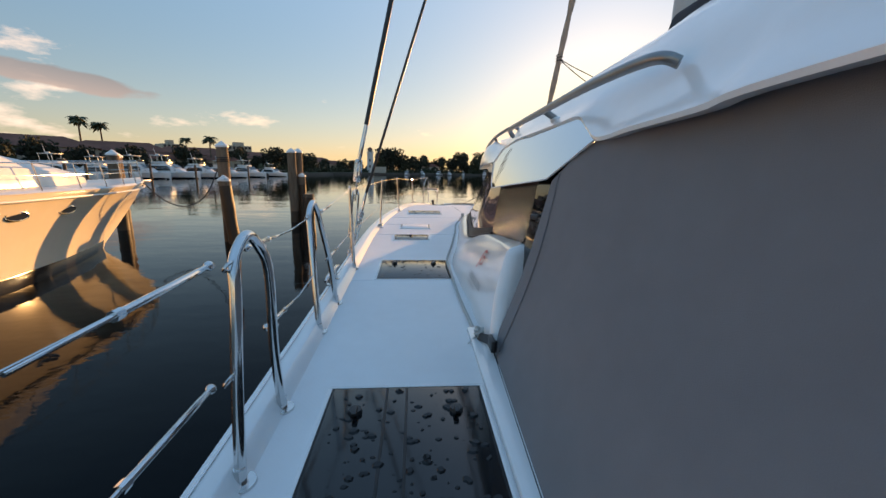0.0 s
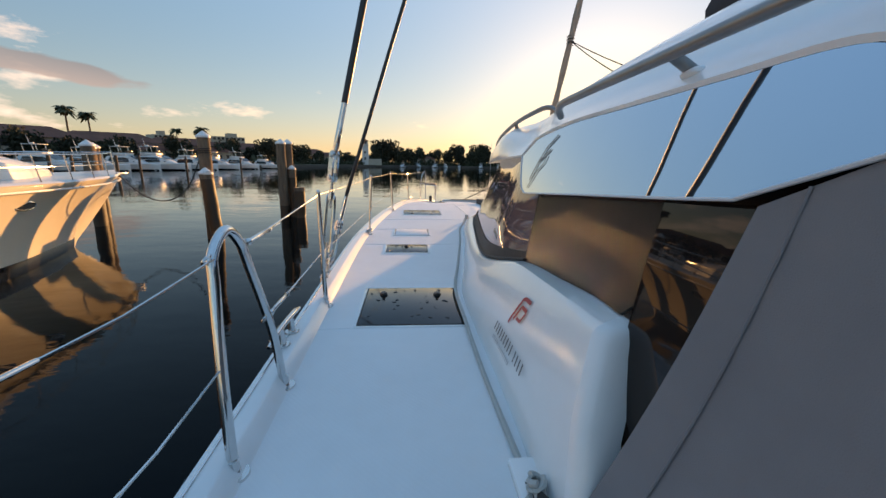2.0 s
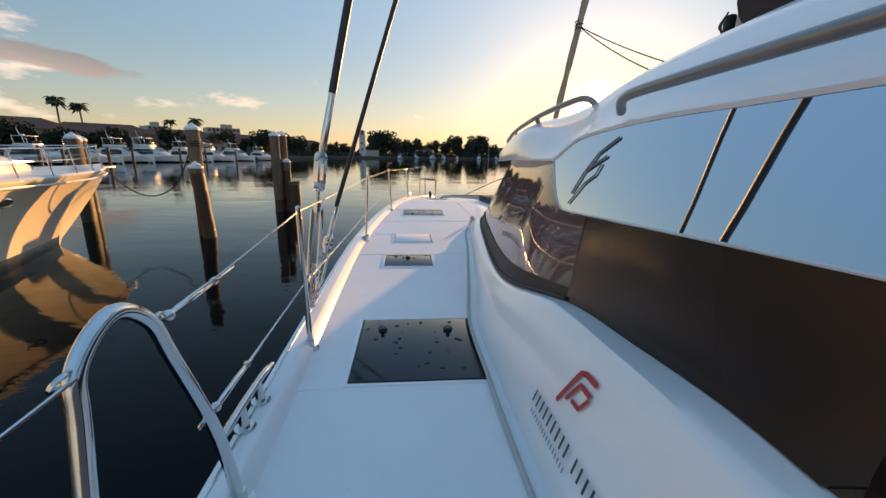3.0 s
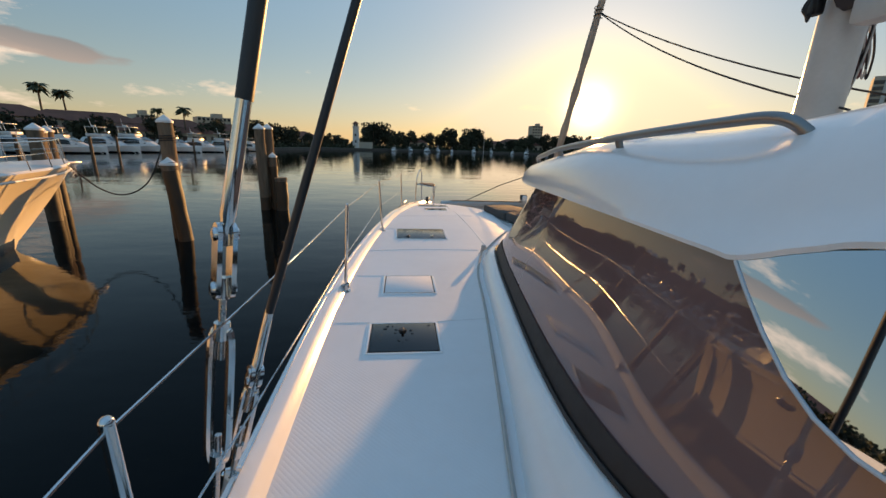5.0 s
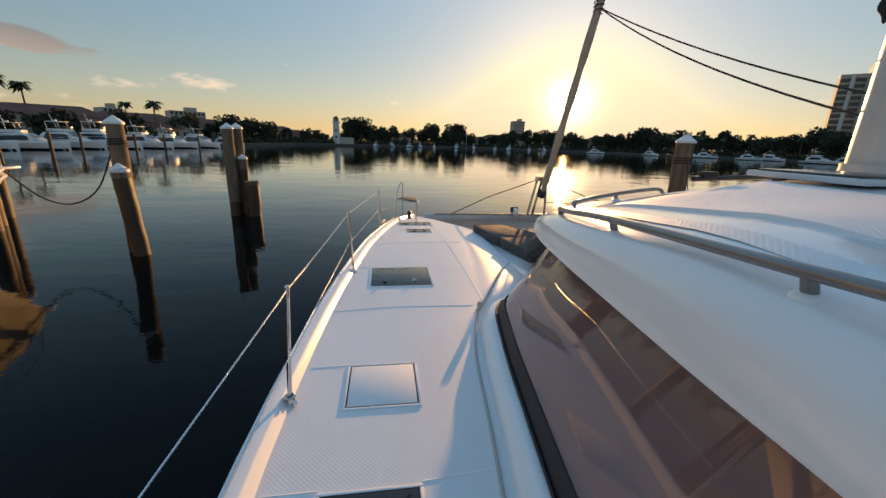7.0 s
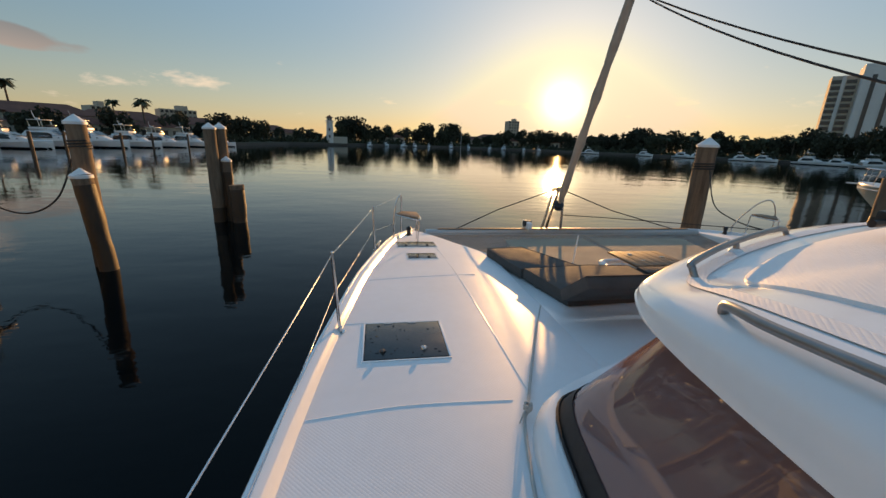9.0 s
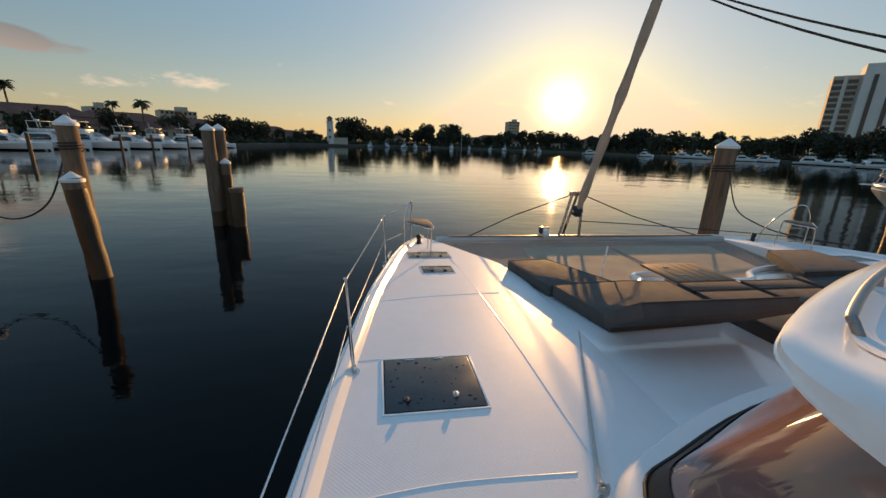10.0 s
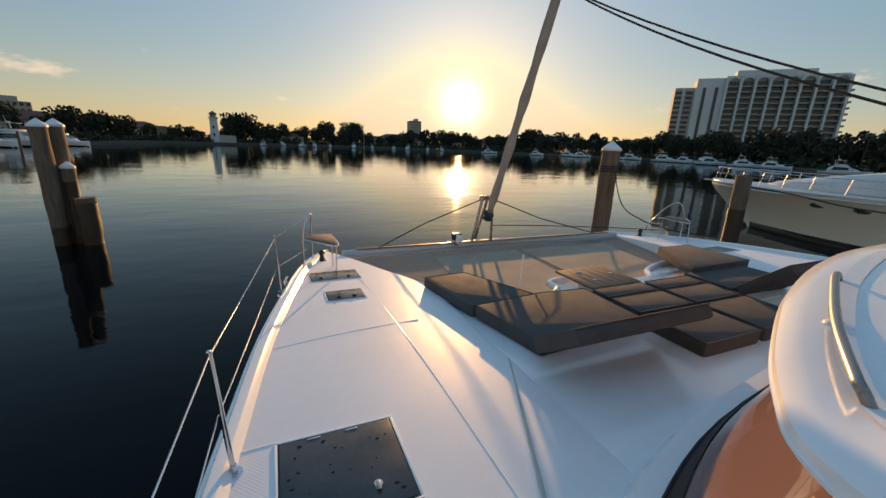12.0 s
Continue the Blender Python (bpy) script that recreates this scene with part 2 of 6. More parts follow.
TILE_ROOF = material("terracotta_tiles", (0.20, 0.075, 0.045), 0.8, colour2=(0.12, 0.05, 0.035), scale=0.4, bump=0.5, bump_scale=3)
CONCRETE = material("concrete", (0.34, 0.31, 0.27), 0.85, scale=0.4)
FAR_GLASS = material("building_window", (0.03, 0.03, 0.035), 0.2, scale=1)
SEAWALL = material("seawall", (0.10, 0.085, 0.07), 0.9, scale=0.3, bump=0.4, bump_scale=2)
GRASS = material("bank", (0.05, 0.06, 0.025), 0.9, scale=0.2)


def water_material():
    m = bpy.data.materials.new("harbour_water")
    m.use_nodes = True
    nt = m.node_tree
    N, L = nt.nodes.new, nt.links.new
    nt.nodes.clear()
    out, mix, gloss, deep = N("ShaderNodeOutputMaterial"), N("ShaderNodeMixShader"), N("ShaderNodeBsdfGlossy"), N("ShaderNodeBsdfDiffuse")
    deep.inputs["Color"].default_value = (0.0010, 0.0026, 0.0036, 1)
    gloss.inputs["Roughness"].default_value = 0.03
    fres, steep, gain = N("ShaderNodeFresnel"), N("ShaderNodeMath"), N("ShaderNodeMath")
    fres.inputs["IOR"].default_value = 1.333
    steep.operation, gain.operation, gain.use_clamp = "POWER", "MULTIPLY", True
    steep.inputs[1].default_value, gain.inputs[1].default_value = 1.45, 1.9
    L(fres.outputs[0], steep.inputs[0])
    L(steep.outputs[0], gain.inputs[0])
    L(gain.outputs[0], mix.inputs[0])
    L(deep.outputs[0], mix.inputs[1])
    L(gloss.outputs[0], mix.inputs[2])
    L(mix.outputs[0], out.inputs["Surface"])
    tc = N("ShaderNodeTexCoord")
    mp = N("ShaderNodeMapping")
    mp.inputs["Scale"].default_value = (0.55, 1.0, 1.0)
    L(tc.outputs["Object"], mp.inputs["Vector"])
    prev = None
    for s, h, d in ((0.25, 0.035, 2), (1.6, 0.008, 3), (9.0, 0.0012, 2)):
        n, b = N("ShaderNodeTexNoise"), N("ShaderNodeBump")
        n.inputs["Scale"].default_value, n.inputs["Detail"].default_value = s, d
        L(mp.outputs[0], n.inputs["Vector"])
        b.inputs["Strength"].default_value, b.inputs["Distance"].default_value = 1.0, h
        L(n.outputs["Fac"], b.inputs["Height"])
        if prev:
            L(prev, b.inputs["Normal"])
        prev = b.outputs[0]
    for node in (fres, gloss, deep):
        L(prev, node.inputs["Normal"])
    return m


WATER_MAT = water_material()


# ---------- mesh helpers ----------
def smooth(me, on=True):
    me.polygons.foreach_set("use_smooth", [on] * len(me.polygons))


def part(name, bm, mat, parent=None, label="", shade=True):
    bmesh.ops.recalc_face_normals(bm, faces=bm.faces)
    me = bpy.data.meshes.new(name)
    bm.to_mesh(me)
    bm.free()
    me.materials.append(mat)
    if shade:
        smooth(me)
        me.set_sharp_from_angle(angle=radians(35))
    ob = new(name, me)
    if parent is not None:
        ob.parent = parent
        ob.matrix_parent_inverse = parent.matrix_basis.inverted()
    if label:
        ob["label"] = label
    return ob


def thing(name, label, category, at=(0, 0, 0), group="", kind=""):
    e = new(name)
    e.empty_display_size = 0.1
    e.matrix_basis = Matrix.Translation(at)
    return tagged(e, label, category, group, kind)


def add_box(bm, c, s, m=None, bevel=0.0, seg=2):
    r = bmesh.ops.create_cube(bm, size=1.0, matrix=(m or Matrix()) @ Matrix.Translation(c) @ Matrix.Diagonal((*s, 1)))
    if bevel:
        es = list({e for v in r["verts"] for e in v.link_edges})
        bmesh.ops.bevel(bm, geom=es, offset=bevel, segments=seg, affect="EDGES", profile=0.6)
    return bm


def boxm(c, s, bevel=0.0, seg=2, m=None):
    return add_box(bmesh.new(), c, s, m, bevel, seg)


def add_cyl(bm, a, b, r1, r2=None, n=14, caps=True):
    a, b = Vector(a), Vector(b)
    d = b - a
    m = Matrix.Translation((a + b) / 2) @ d.to_track_quat("Z", "Y").to_matrix().to_4x4()
    bmesh.ops.create_cone(bm, cap_ends=caps, segments=n, radius1=r1, radius2=r1 if r2 is None else r2, depth=d.length, matrix=m)
    return bm


def cyl(a, b, r1, r2=None, n=14):
    return add_cyl(bmesh.new(), a, b, r1, r2, n)


def curve_points(ctrl, n=8, closed=False):
    """Catmull-Rom through the control points."""
    P = [Vector(p) for p in ctrl]
    out = []
    for i in range(len(P) - 1):
        p0, p1, p2, p3 = P[max(i - 1, 0)], P[i], P[i + 1], P[min(i + 2, len(P) - 1)]
        for k in range(n):
            t = k / n
            out.append(0.5 * (2 * p1 + (p2 - p0) * t + (2 * p0 - 5 * p1 + 4 * p2 - p3) * t * t + (3 * p1 - p0 - 3 * p2 + p3) * t ** 3))
    return out + [P[-1]]


def add_tube(bm, pts, r, n=10):
    pts = [Vector(p) for p in pts]
    rad = r if isinstance(r, (list, tuple)) else [r] * len(pts)
    rings, ref = [], None
    for i, p in enumerate(pts):
        t = (pts[min(i + 1, len(pts) - 1)] - pts[max(i - 1, 0)]).normalized()
        if ref is None:
            ref = t.orthogonal().normalized()
        ref = (ref - t * ref.dot(t)).normalized()
        o = t.cross(ref)
        rings.append([bm.verts.new(p + (ref * math.cos(2 * math.pi * k / n) + o * math.sin(2 * math.pi * k / n)) * rad[i]) for k in range(n)])
    for a, b in zip(rings, rings[1:]):
        for k in range(n):
            bm.faces.new((a[k], a[(k + 1) % n], b[(k + 1) % n], b[k]))
    bm.faces.new(rings[0][::-1])
    bm.faces.new(rings[-1])
    return bm


def tube(pts, r, n=10):
    return add_tube(bmesh.new(), pts, r, n)


def loft(rows, closed=False):
    """A sheet through rows of points."""
    bm = bmesh.new()
    V = [[bm.verts.new(p) for p in row] for row in rows]
    n = len(rows[0])
    for a, b in zip(V, V[1:]):
        for k in range(n if closed else n - 1):
            q = (a[k], a[(k + 1) % n], b[(k + 1) % n], b[k])
            if len({v.co.to_tuple(5) for v in q}) > 2:
                try:
                    bm.faces.new(q)
                except ValueError:
                    pass
    bmesh.ops.remove_doubles(bm, verts=bm.verts, dist=1e-5)
    return bm


def solid(bm, t):
    """Thickens a sheet."""
    bmesh.ops.recalc_face_normals(bm, faces=bm.faces)
    bmesh.ops.solidify(bm, geom=bm.faces[:], thickness=t)
    return bm


def prism(poly, z0, z1, bevel=0.0, m=None):
    bm = bmesh.new()
    vs = [bm.verts.new((x, y, z0)) for x, y in poly]
    f = bm.faces.new(vs)
    r = bmesh.ops.extrude_face_region(bm, geom=[f])
    bmesh.ops.translate(bm, vec=(0, 0, z1 - z0), verts=[v for v in r["geom"] if isinstance(v, bmesh.types.BMVert)])
    if bevel:
        bmesh.ops.bevel(bm, geom=bm.edges[:], offset=bevel, segments=2, affect="EDGES", profile=0.6)
    if m:
        bm.transform(m)
    return bm


def lerp_table(tab, y):
    for (a, *va), (b, *vb) in zip(tab, tab[1:]):
        if y <= b:
            t = min(max((y - a) / (b - a), 0), 1)
            return [p + (q - p) * t for p, q in zip(va, vb)]
    return list(tab[-1][1:])


# ---------- the catamaran: hull, deck, coachroof ----------
XC = 4.2


def dz(y):
    """Sheer of the deck: level, then falling towards the bow."""
    return -0.0137 * max(y - 8.5, 0) ** 2


OUTER = [(-4, -0.50), (0, -0.53), (2, -0.545), (4, -0.58), (5.5, -0.60), (6.4, -0.585), (7.4, -0.525), (8.2, -0.45), (9.0, -0.35), (10, -0.22), (11.2, 0.0),
         (12.2, 0.19), (13.0, 0.40), (13.6, 0.62), (13.9, 0.80)]
INNER = [(11.0, 1.72), (11.5, 1.52), (12.0, 1.34), (13.0, 1.08), (13.6, 0.93), (13.9, 0.83)]
OUTER_FINE = curve_points([(y, x, 0) for y, x in OUTER], 6)


def outer(y):
    return lerp_table([(p.x, p.y) for p in OUTER_FINE], y)[0]


def boat(mirror=False):
    def mx(p):
        return (2 * XC - p[0], p[1], p[2]) if mirror else p

    side = thing("catamaran_hull_starboard" if mirror else "catamaran_hull", "white moulded catamaran hull and side deck", "boat", kind="structure")
    ys = [-4 + 0.5 * i for i in range(24)] + [8 + 0.25 * i for i in range(21)] + [13.15, 13.3, 13.45, 13.6, 13.7, 13.8, 13.9]
    ys = sorted(set(ys))
    hull, gun, deck = [], [], []
    for y in ys:
        xo, z = outer(y), dz(y)
        w = min(1.0, (13.95 - y) / 0.8)
        hull.append([mx((xo + 0.30 * w, y - 0.2 * (1 - w), WATER - 0.3)), mx((xo + 0.06 * w, y, z - 1.1)), mx((xo, y, z - 0.02)), mx((xo + 0.004, y, z + 0.035))])
        b = 0.135 * min(1, (14.0 - y) / 0.5)
        gun.append([mx((xo + 0.004, y, z + 0.035)), mx((xo + 0.014, y, z + 0.05)), mx((xo + 0.66 * b, y, z + 0.056)), mx((xo + 0.73 * b, y, z + 0.052)), mx((xo + 0.95 * b, y, z + 0.006)), mx((xo + b, y, z))])
        xi = 1.72 if y <= 11 else lerp_table(INNER, y)[0]
        xs = [xo + b + (xi - xo - b) * k / 8 for k in range(9)]
        deck.append([mx((x, y, z - 0.09 * max(0, (x - 1.1) / 0.62) ** 2 * min(1, max(0, 1 - (y - 9.8) / 1.6)))) for x in xs])
    part("topsides", loft(hull), GEL, side)
    part("gunwale", loft(gun), GEL, side)
    part("side_deck", solid(loft(deck), 0.03), DECK, side)
    inner = []
    for y in [v for v in ys if v >= 10.9]:
        xi = lerp_table(INNER, y)[0]
        inner.append([mx((xi, y, dz(y) + 0.0)), mx((xi + 0.02, y, dz(y) - 0.06)), mx((xi - 0.05, y, WATER - 0.3))])
    part("inner_topsides", loft(inner), GEL, side)
    return side


HULL = boat()
HULL_S = boat(True)

# foredeck between the hulls, with its lounge well
fore = thing("foredeck", "white moulded foredeck between the two hulls", "deck", kind="structure")
FRONT = [(1.68, 10.95), (2.3, 10.62), (2.5, 10.42), (2.7, 10.36), (3.1, 10.36), (3.3, 10.5), (3.4, 10.74), (4.25, 10.74), (4.35, 10.5), (4.5, 10.42), (4.95, 10.45), (5.2, 10.7), (5.75, 10.9), (6.72, 10.95)]
rows = []
for i in range(25):
    row = []
    for k in range(43):
        x = 1.68 + (2 * XC - 3.36) * k / 42
        y = 5.0 + (lerp_table(FRONT, x)[0] - 5.0) * i / 24
        row.append((x, y, dz(y) - 0.09))
    rows.append(row)
part("foredeck_panel", solid(loft(rows), 0.05), GEL, fore)
part("forward_lip", tube(curve_points([(x, y, -0.14) for x, y in FRONT], 4), 0.045), GEL, fore)
part("forward_bulkhead", boxm((XC, 10.30, -0.85), (5.0, 0.05, 0.9)), GEL, fore)

# rows along the coachroof: foot, coaming top, glass foot, glass head
CABIN = [
    ((0.385, 2.50, 0.0), (0.510, 2.68, 0.465), (0.60, 2.70, 0.490), (0.68, 2.36, 0.82)),
    ((0.395, 2.88, 0.0), (0.540, 2.92, 0.445), (0.645, 2.93, 0.460), (0.66, 2.55, 0.80)),
    ((0.395, 3.2, 0.0), (0.555, 3.2, 0.42), (0.66, 3.25, 0.42), (0.685, 3.2, 0.755)),
    ((0.385, 3.7, 0.0), (0.57, 3.7, 0.365), (0.65, 3.7, 0.372), (0.715, 3.74, 0.735)),
    ((0.39, 4.3, 0.0), (0.545, 4.3, 0.225), (0.60, 4.36, 0.225), (0.775, 4.24, 0.935)),
    ((0.50, 5.0, 0.0), (0.60, 5.0, 0.13), (0.66, 5.05, 0.135), (0.90, 5.06, 0.935)),
    ((0.64, 6.0, 0.0), (0.72, 6.0, 0.10), (0.78, 6.0, 0.105), (1.04, 5.98, 0.91)),
    ((0.74, 6.8, 0.0), (0.82, 6.8, 0.10), (0.89, 6.8, 0.105), (1.17, 6.62, 0.895)),
    ((0.90, 7.42, -0.005), (0.95, 7.38, 0.10), (1.03, 7.38, 0.105), (1.33, 6.96, 0.90)),
    ((1.30, 7.76, -0.10), (1.31, 7.68, 0.09), (1.35, 7.58, 0.10), (1.83, 7.22, 0.90)),
    ((2.30, 8.10, -0.14), (2.32, 8.02, 0.09), (2.33, 7.90, 0.10), (2.60, 7.55, 0.90)),
    ((XC, 8.35, -0.14), (XC, 8.27, 0.09), (XC, 8.15, 0.10), (XC, 7.78, 0.90)),
]


def cabin_line(k, n=5, a=0, b=None):
    rows_ = CABIN[a:b]
    return curve_points([r[k] for r in rows_], n)


def mirrored(p):
    return (2 * XC - p[0], p[1], p[2])


coach = thing("coachroof", "white moulded coachroof with dark wraparound windows", "cabin", kind="structure")
for flip in (False, True):
    f = mirrored if flip else (lambda p: tuple(p))
    foot, top, g0, g1 = (cabin_line(k) for k in range(4))
    rows = []
    for a, b, c in zip(foot, top, g0):
        m = a.lerp(b, 0.55) + Vector((-0.012, 0.004, 0))
        e = a.lerp(b, 0.975)
        rows.append([f(p) for p in (a + Vector((0, 0, -0.02)), a + Vector((0.012, 0, 0.012)), m, e, b + Vector((0.012, 0, 0.004)), b.lerp(c, 0.5) + Vector((0, 0, 0.002)), c)])
    part("coaming", loft(rows), GEL, coach)
    # aft end of the raised side box
    first_row = [Vector(p) for p in rows[0]]
    inw = -1 if flip else 1
    turn = [[tuple(p + Vector((inw * u, -v, -h * p.z))) for p in first_row] for u, v, h in ((0, 0, 0), (0.004, 0.018, 0.004), (0.014, 0.033, 0.012), (0.03, 0.042, 0.028), (0.055, 0.046, 0.06), (0.11, 0.046, 0.14))]
    part("coaming_end", loft(turn), GEL, coach)
    part("rear_side_window", solid(loft([[f((x + 0.012 * k, y, z)) for x, z in ((0.555, -0.02), (0.575, 0.25), (0.612, 0.55), (0.672, 0.93))] for k, y in enumerate((2.66, 2.3, 1.95, 1.6))]), 0.01), REAR_GLASS, coach, "glossy dark rear side window")
    g0s, g1s = cabin_line(2, 5, 0, 5), cabin_line(3, 5, 0, 5)
    rows = [[f(p.lerp(q, t)) for t in (0, 0.5, 1)] for p, q in zip(g0s, g1s)]
    part("side_window", solid(loft(rows[:16]), 0.01), SIDE_GLASS, coach, "black tinted side window")
    g0f, g1f = cabin_line(2, 6, 3), cabin_line(3, 6, 3)
    rows = [[f(p.lerp(q, t)) for t in (0, 0.33, 0.66, 1)] for p, q in zip(g0f, g1f)]
    part("windscreen", solid(loft(rows), 0.01), DARK_GLASS, coach, "brown tinted wraparound windscreen")
    border = [[f(p.lerp(q, t) + Vector((-0.006, 0.004, 0.001))) for t in (0.0, 0.07, 0.14)] for p, q in zip(g0f, g1f)]
    part("window_border", loft(border), RUBBER, coach, "black painted border along the glass foot")
    part("window_seal", tube([f(p + Vector((-0.012, 0, 0.012))) for p in cabin_line(2, 5, 3)], 0.009, 8), RUBBER, coach, "black rubber window seal")

# roof: an edge line swept inwards to the ridge
EDGE = [(0.54, -4.0, 1.06, 1.40), (0.57, -1.0, 1.04, 1.40), (0.60, 1.2, 1.0, 1.40), (0.613, 1.6, 0.976, 1.40), (0.620, 1.85, 0.964, 1.40), (0.626, 2.05, 0.953, 1.40), (0.655, 2.2, 1.003, 1.40), (0.684, 2.35, 1.055, 1.40), (0.699, 2.6, 1.058, 1.40), (0.720, 3.0, 1.056, 1.395), (0.745, 3.5, 1.052, 1.385), (0.757, 3.95, 1.018, 1.355),
        (0.752, 4.10, 0.975, 1.335), (0.743, 4.235, 0.92, 1.31), (0.752, 4.35, 0.915, 1.29), (0.80, 4.9, 0.907, 1.24), (0.84, 5.4, 0.90, 1.165),
        (1.02, 6.65, 0.862, 1.035), (1.18, 7.14, 0.87, 0.955), (1.43, 7.36, 0.88, 0.96), (1.85, 7.58, 0.895, 0.99), (2.5, 7.84, 0.905, 1.02), (3.3, 8.03, 0.92, 1.06), (XC, 8.08, 0.92, 1.07)]
roof = thing("cabin_roof", "white moulded cabin roof with rounded edges", "roof", kind="structure")
e_low = curve_points([(x, y, z) for x, y, z, s in EDGE], 6)
e_sh = [p.z for p in curve_points([(0, y, s) for x, y, z, s in EDGE], 6)]
for flip in (False, True):
    f = mirrored if flip else (lambda p: tuple(p))
    rows, tread, ledge = [], [], []
    for p, s in zip(e_low, e_sh):
        T = Vector((XC, min(p.y, 6.4), 1.30))
        d = T - p
        d.z = 0
        L_ = d.length
        d.normalize()
        # aft of the windscreen the side leans in to a high crown, forward it rounds over a low shoulder
        w = min(max((5.2 - p.y) / 1.0, 0), 1)
        w = w * w * (3 - 2 * w)
        low = min(s, 1.155)
        q = [p + d * (0.04 + 0.26 * (1 - w)) + Vector((0, 0, 0.004 + 0.05 * (1 - w))), p, p - d * 0.003 + Vector((0, 0, 0.012))]
        for k, dist, z in ((0.10, 0.006, 0.22), (0.17, 0.012, 0.55), (0.30, 0.05, 0.85), (0.48, 0.11, 1.0), (0.73, 0.20, 1.14), (0.90, 0.30, 1.22), (1.0, 0.45, 1.32)):
            wide = (0.02, 0.05, 0.085, 0.13, 0.20, 0.29, 0.42)[(0.10, 0.17, 0.30, 0.48, 0.73, 0.90, 1.0).index(k)]
            v = p + d * (wide * w + dist * (1 - w))
            v.z = p.z + ((s - p.z) * k * w + (low - p.z) * z * (1 - w))
            q.append(v)
        for dist, za, zb in ((0.5 * L_, s + 0.04, max(1.24, low + 0.08)), (L_, s + 0.05, 1.29)):
            v = p + d * dist
            v.z = za * w + zb * (1 - w)
            q.append(v)
        rows.append([f(v) for v in q])
        if 4.9 < p.y and p.x < 3.9:
            up = min(1.0, (p.y - 4.9) / 0.6)
            tread.append([f(q[7].lerp(q[8], t) + Vector((0, 0, 0.008 * up - 0.003))) for t in (0.1, 0.5, 0.95)])
            ledge.append([f(v) for v in (q[9] + Vector((0, 0, -0.01)), q[9] + d * 0.008 + Vector((0, 0, 0.026 * up - 0.01)), q[9].lerp(q[10], 0.05) + Vector((0, 0, 0.03 * up - 0.01)), q[9].lerp(q[10], 0.5) + Vector((0, 0, 0.03 * up - 0.01)), q[10] + Vector((0, 0, 0.02 * up - 0.01)))])
    part("roof_shell", loft(rows), GEL, roof)
    part("roof_tread", loft(tread), TREAD, roof, "white diamond tread strip along the roof shoulder")
    part("roof_panel", loft(ledge), TREAD, roof, "raised white nonslip roof panel")

# mirror panel in the coachroof side
Z_LOW = [(2.07, 0.957), (2.2, 0.905), (2.42, 0.823), (2.55, 0.812), (3.1, 0.774), (3.8, 0.723), (3.88, 0.720), (3.95, 0.733), (4.02, 0.762), (4.10, 0.812), (4.18, 0.872), (4.235, 0.918)]
Z_HIGH = [(2.07, 0.960), (2.35, 1.060), (3.0, 1.060), (3.5, 1.056), (3.95, 1.022), (4.10, 0.979), (4.18, 0.946), (4.235, 0.922)]


def panel_x(y, z):
    k = 0.40 - 0.05 * (y - 2.07)
    return 0.600 + (y - 2.42) * 0.043 + (z - 0.823 + 0.0726 * (y - 2.42)) * k


def panel_point(y, t, out=0.0):
    zl, zh = lerp_table(Z_LOW, y)[0], lerp_table(Z_HIGH, y)[0]
    z = zl + (zh - zl) * t
    return Vector((panel_x(y, z) - out, y, z))


rows = [[panel_point(y, t) for t in (0, 0.25, 0.5, 0.75, 1)] for y in (2.07, 2.12, 2.2, 2.3, 2.36, 2.42, 2.55, 2.8, 3.1, 3.5, 3.8, 3.88, 3.95, 4.02, 4.10, 4.18, 4.235)]
part("mirror_panel", loft(rows), MIRROR, coach, "mirror finished side panel")
part("panel_edge", tube([panel_point(y, 0, 0.001) for y in (2.07, 2.2, 2.42, 2.55, 3.1, 3.8, 3.88, 3.95, 4.02, 4.10, 4.18, 4.235)], 0.004, 6), GEL_SHADE, coach)

# canvas enclosure round the cockpit
canvas = thing("cockpit_enclosure", "dark grey canvas cockpit enclosure, strapped down", "awning")
rows = []
for i in range(26):
    y = 2.52 - i * 0.26
    xb = 0.425 - 0.012 * i if i < 5 else 0.37
    rip = 0.006 * math.sin(i * 1.9)
    xt, zt, back_y = ((0.612, 0.815, 0.14), (0.622, 0.90, 0.05), (0.655, 0.985, 0.0))[i] if i < 3 else (0.70, 1.05, 0.0)
    rows.append([(xb + (xt - xb) * t + 0.045 * math.sin(math.pi * t) * (0.4 if i == 0 else 1) + rip * math.sin(3 * t), y - back_y * t, 0.012 + t * (zt - 0.012)) for t in [k / 8 for k in range(9)]])
part("canvas_side", solid(loft(rows), 0.004), CANVAS, canvas)
part("canvas_seam", tube([Vector(rows[1][k]).lerp(Vector(rows[0][k]), 0.55) + Vector((-0.007, 0, 0)) for k in range(9)], 0.003, 5), CANVAS, canvas)
for i in (6, 13, 20):
    part("canvas_seam", tube([Vector(p) + Vector((-0.007, 0, 0)) for p in rows[i]], 0.0035, 5), CANVAS, canvas)
part("canvas_hem", tube([Vector(r[0]) + Vector((-0.004, 0, 0.004)) for r in rows], 0.008, 6), RUBBER, canvas)
part("coaming_strip", boxm((0.378, 0.35, 0.008), (0.095, 4.8, 0.03), 0.012), GEL, HULL)

# water to the horizon
bm = bmesh.new()
bmesh.ops.create_grid(bm, x_segments=2, y_segments=2, size=2500)
w = part("water", bm, WATER_MAT, None, shade=False)
w.location.z = WATER
tagged(w, "calm dark harbour water reflecting the evening sky", "water", kind="structure")

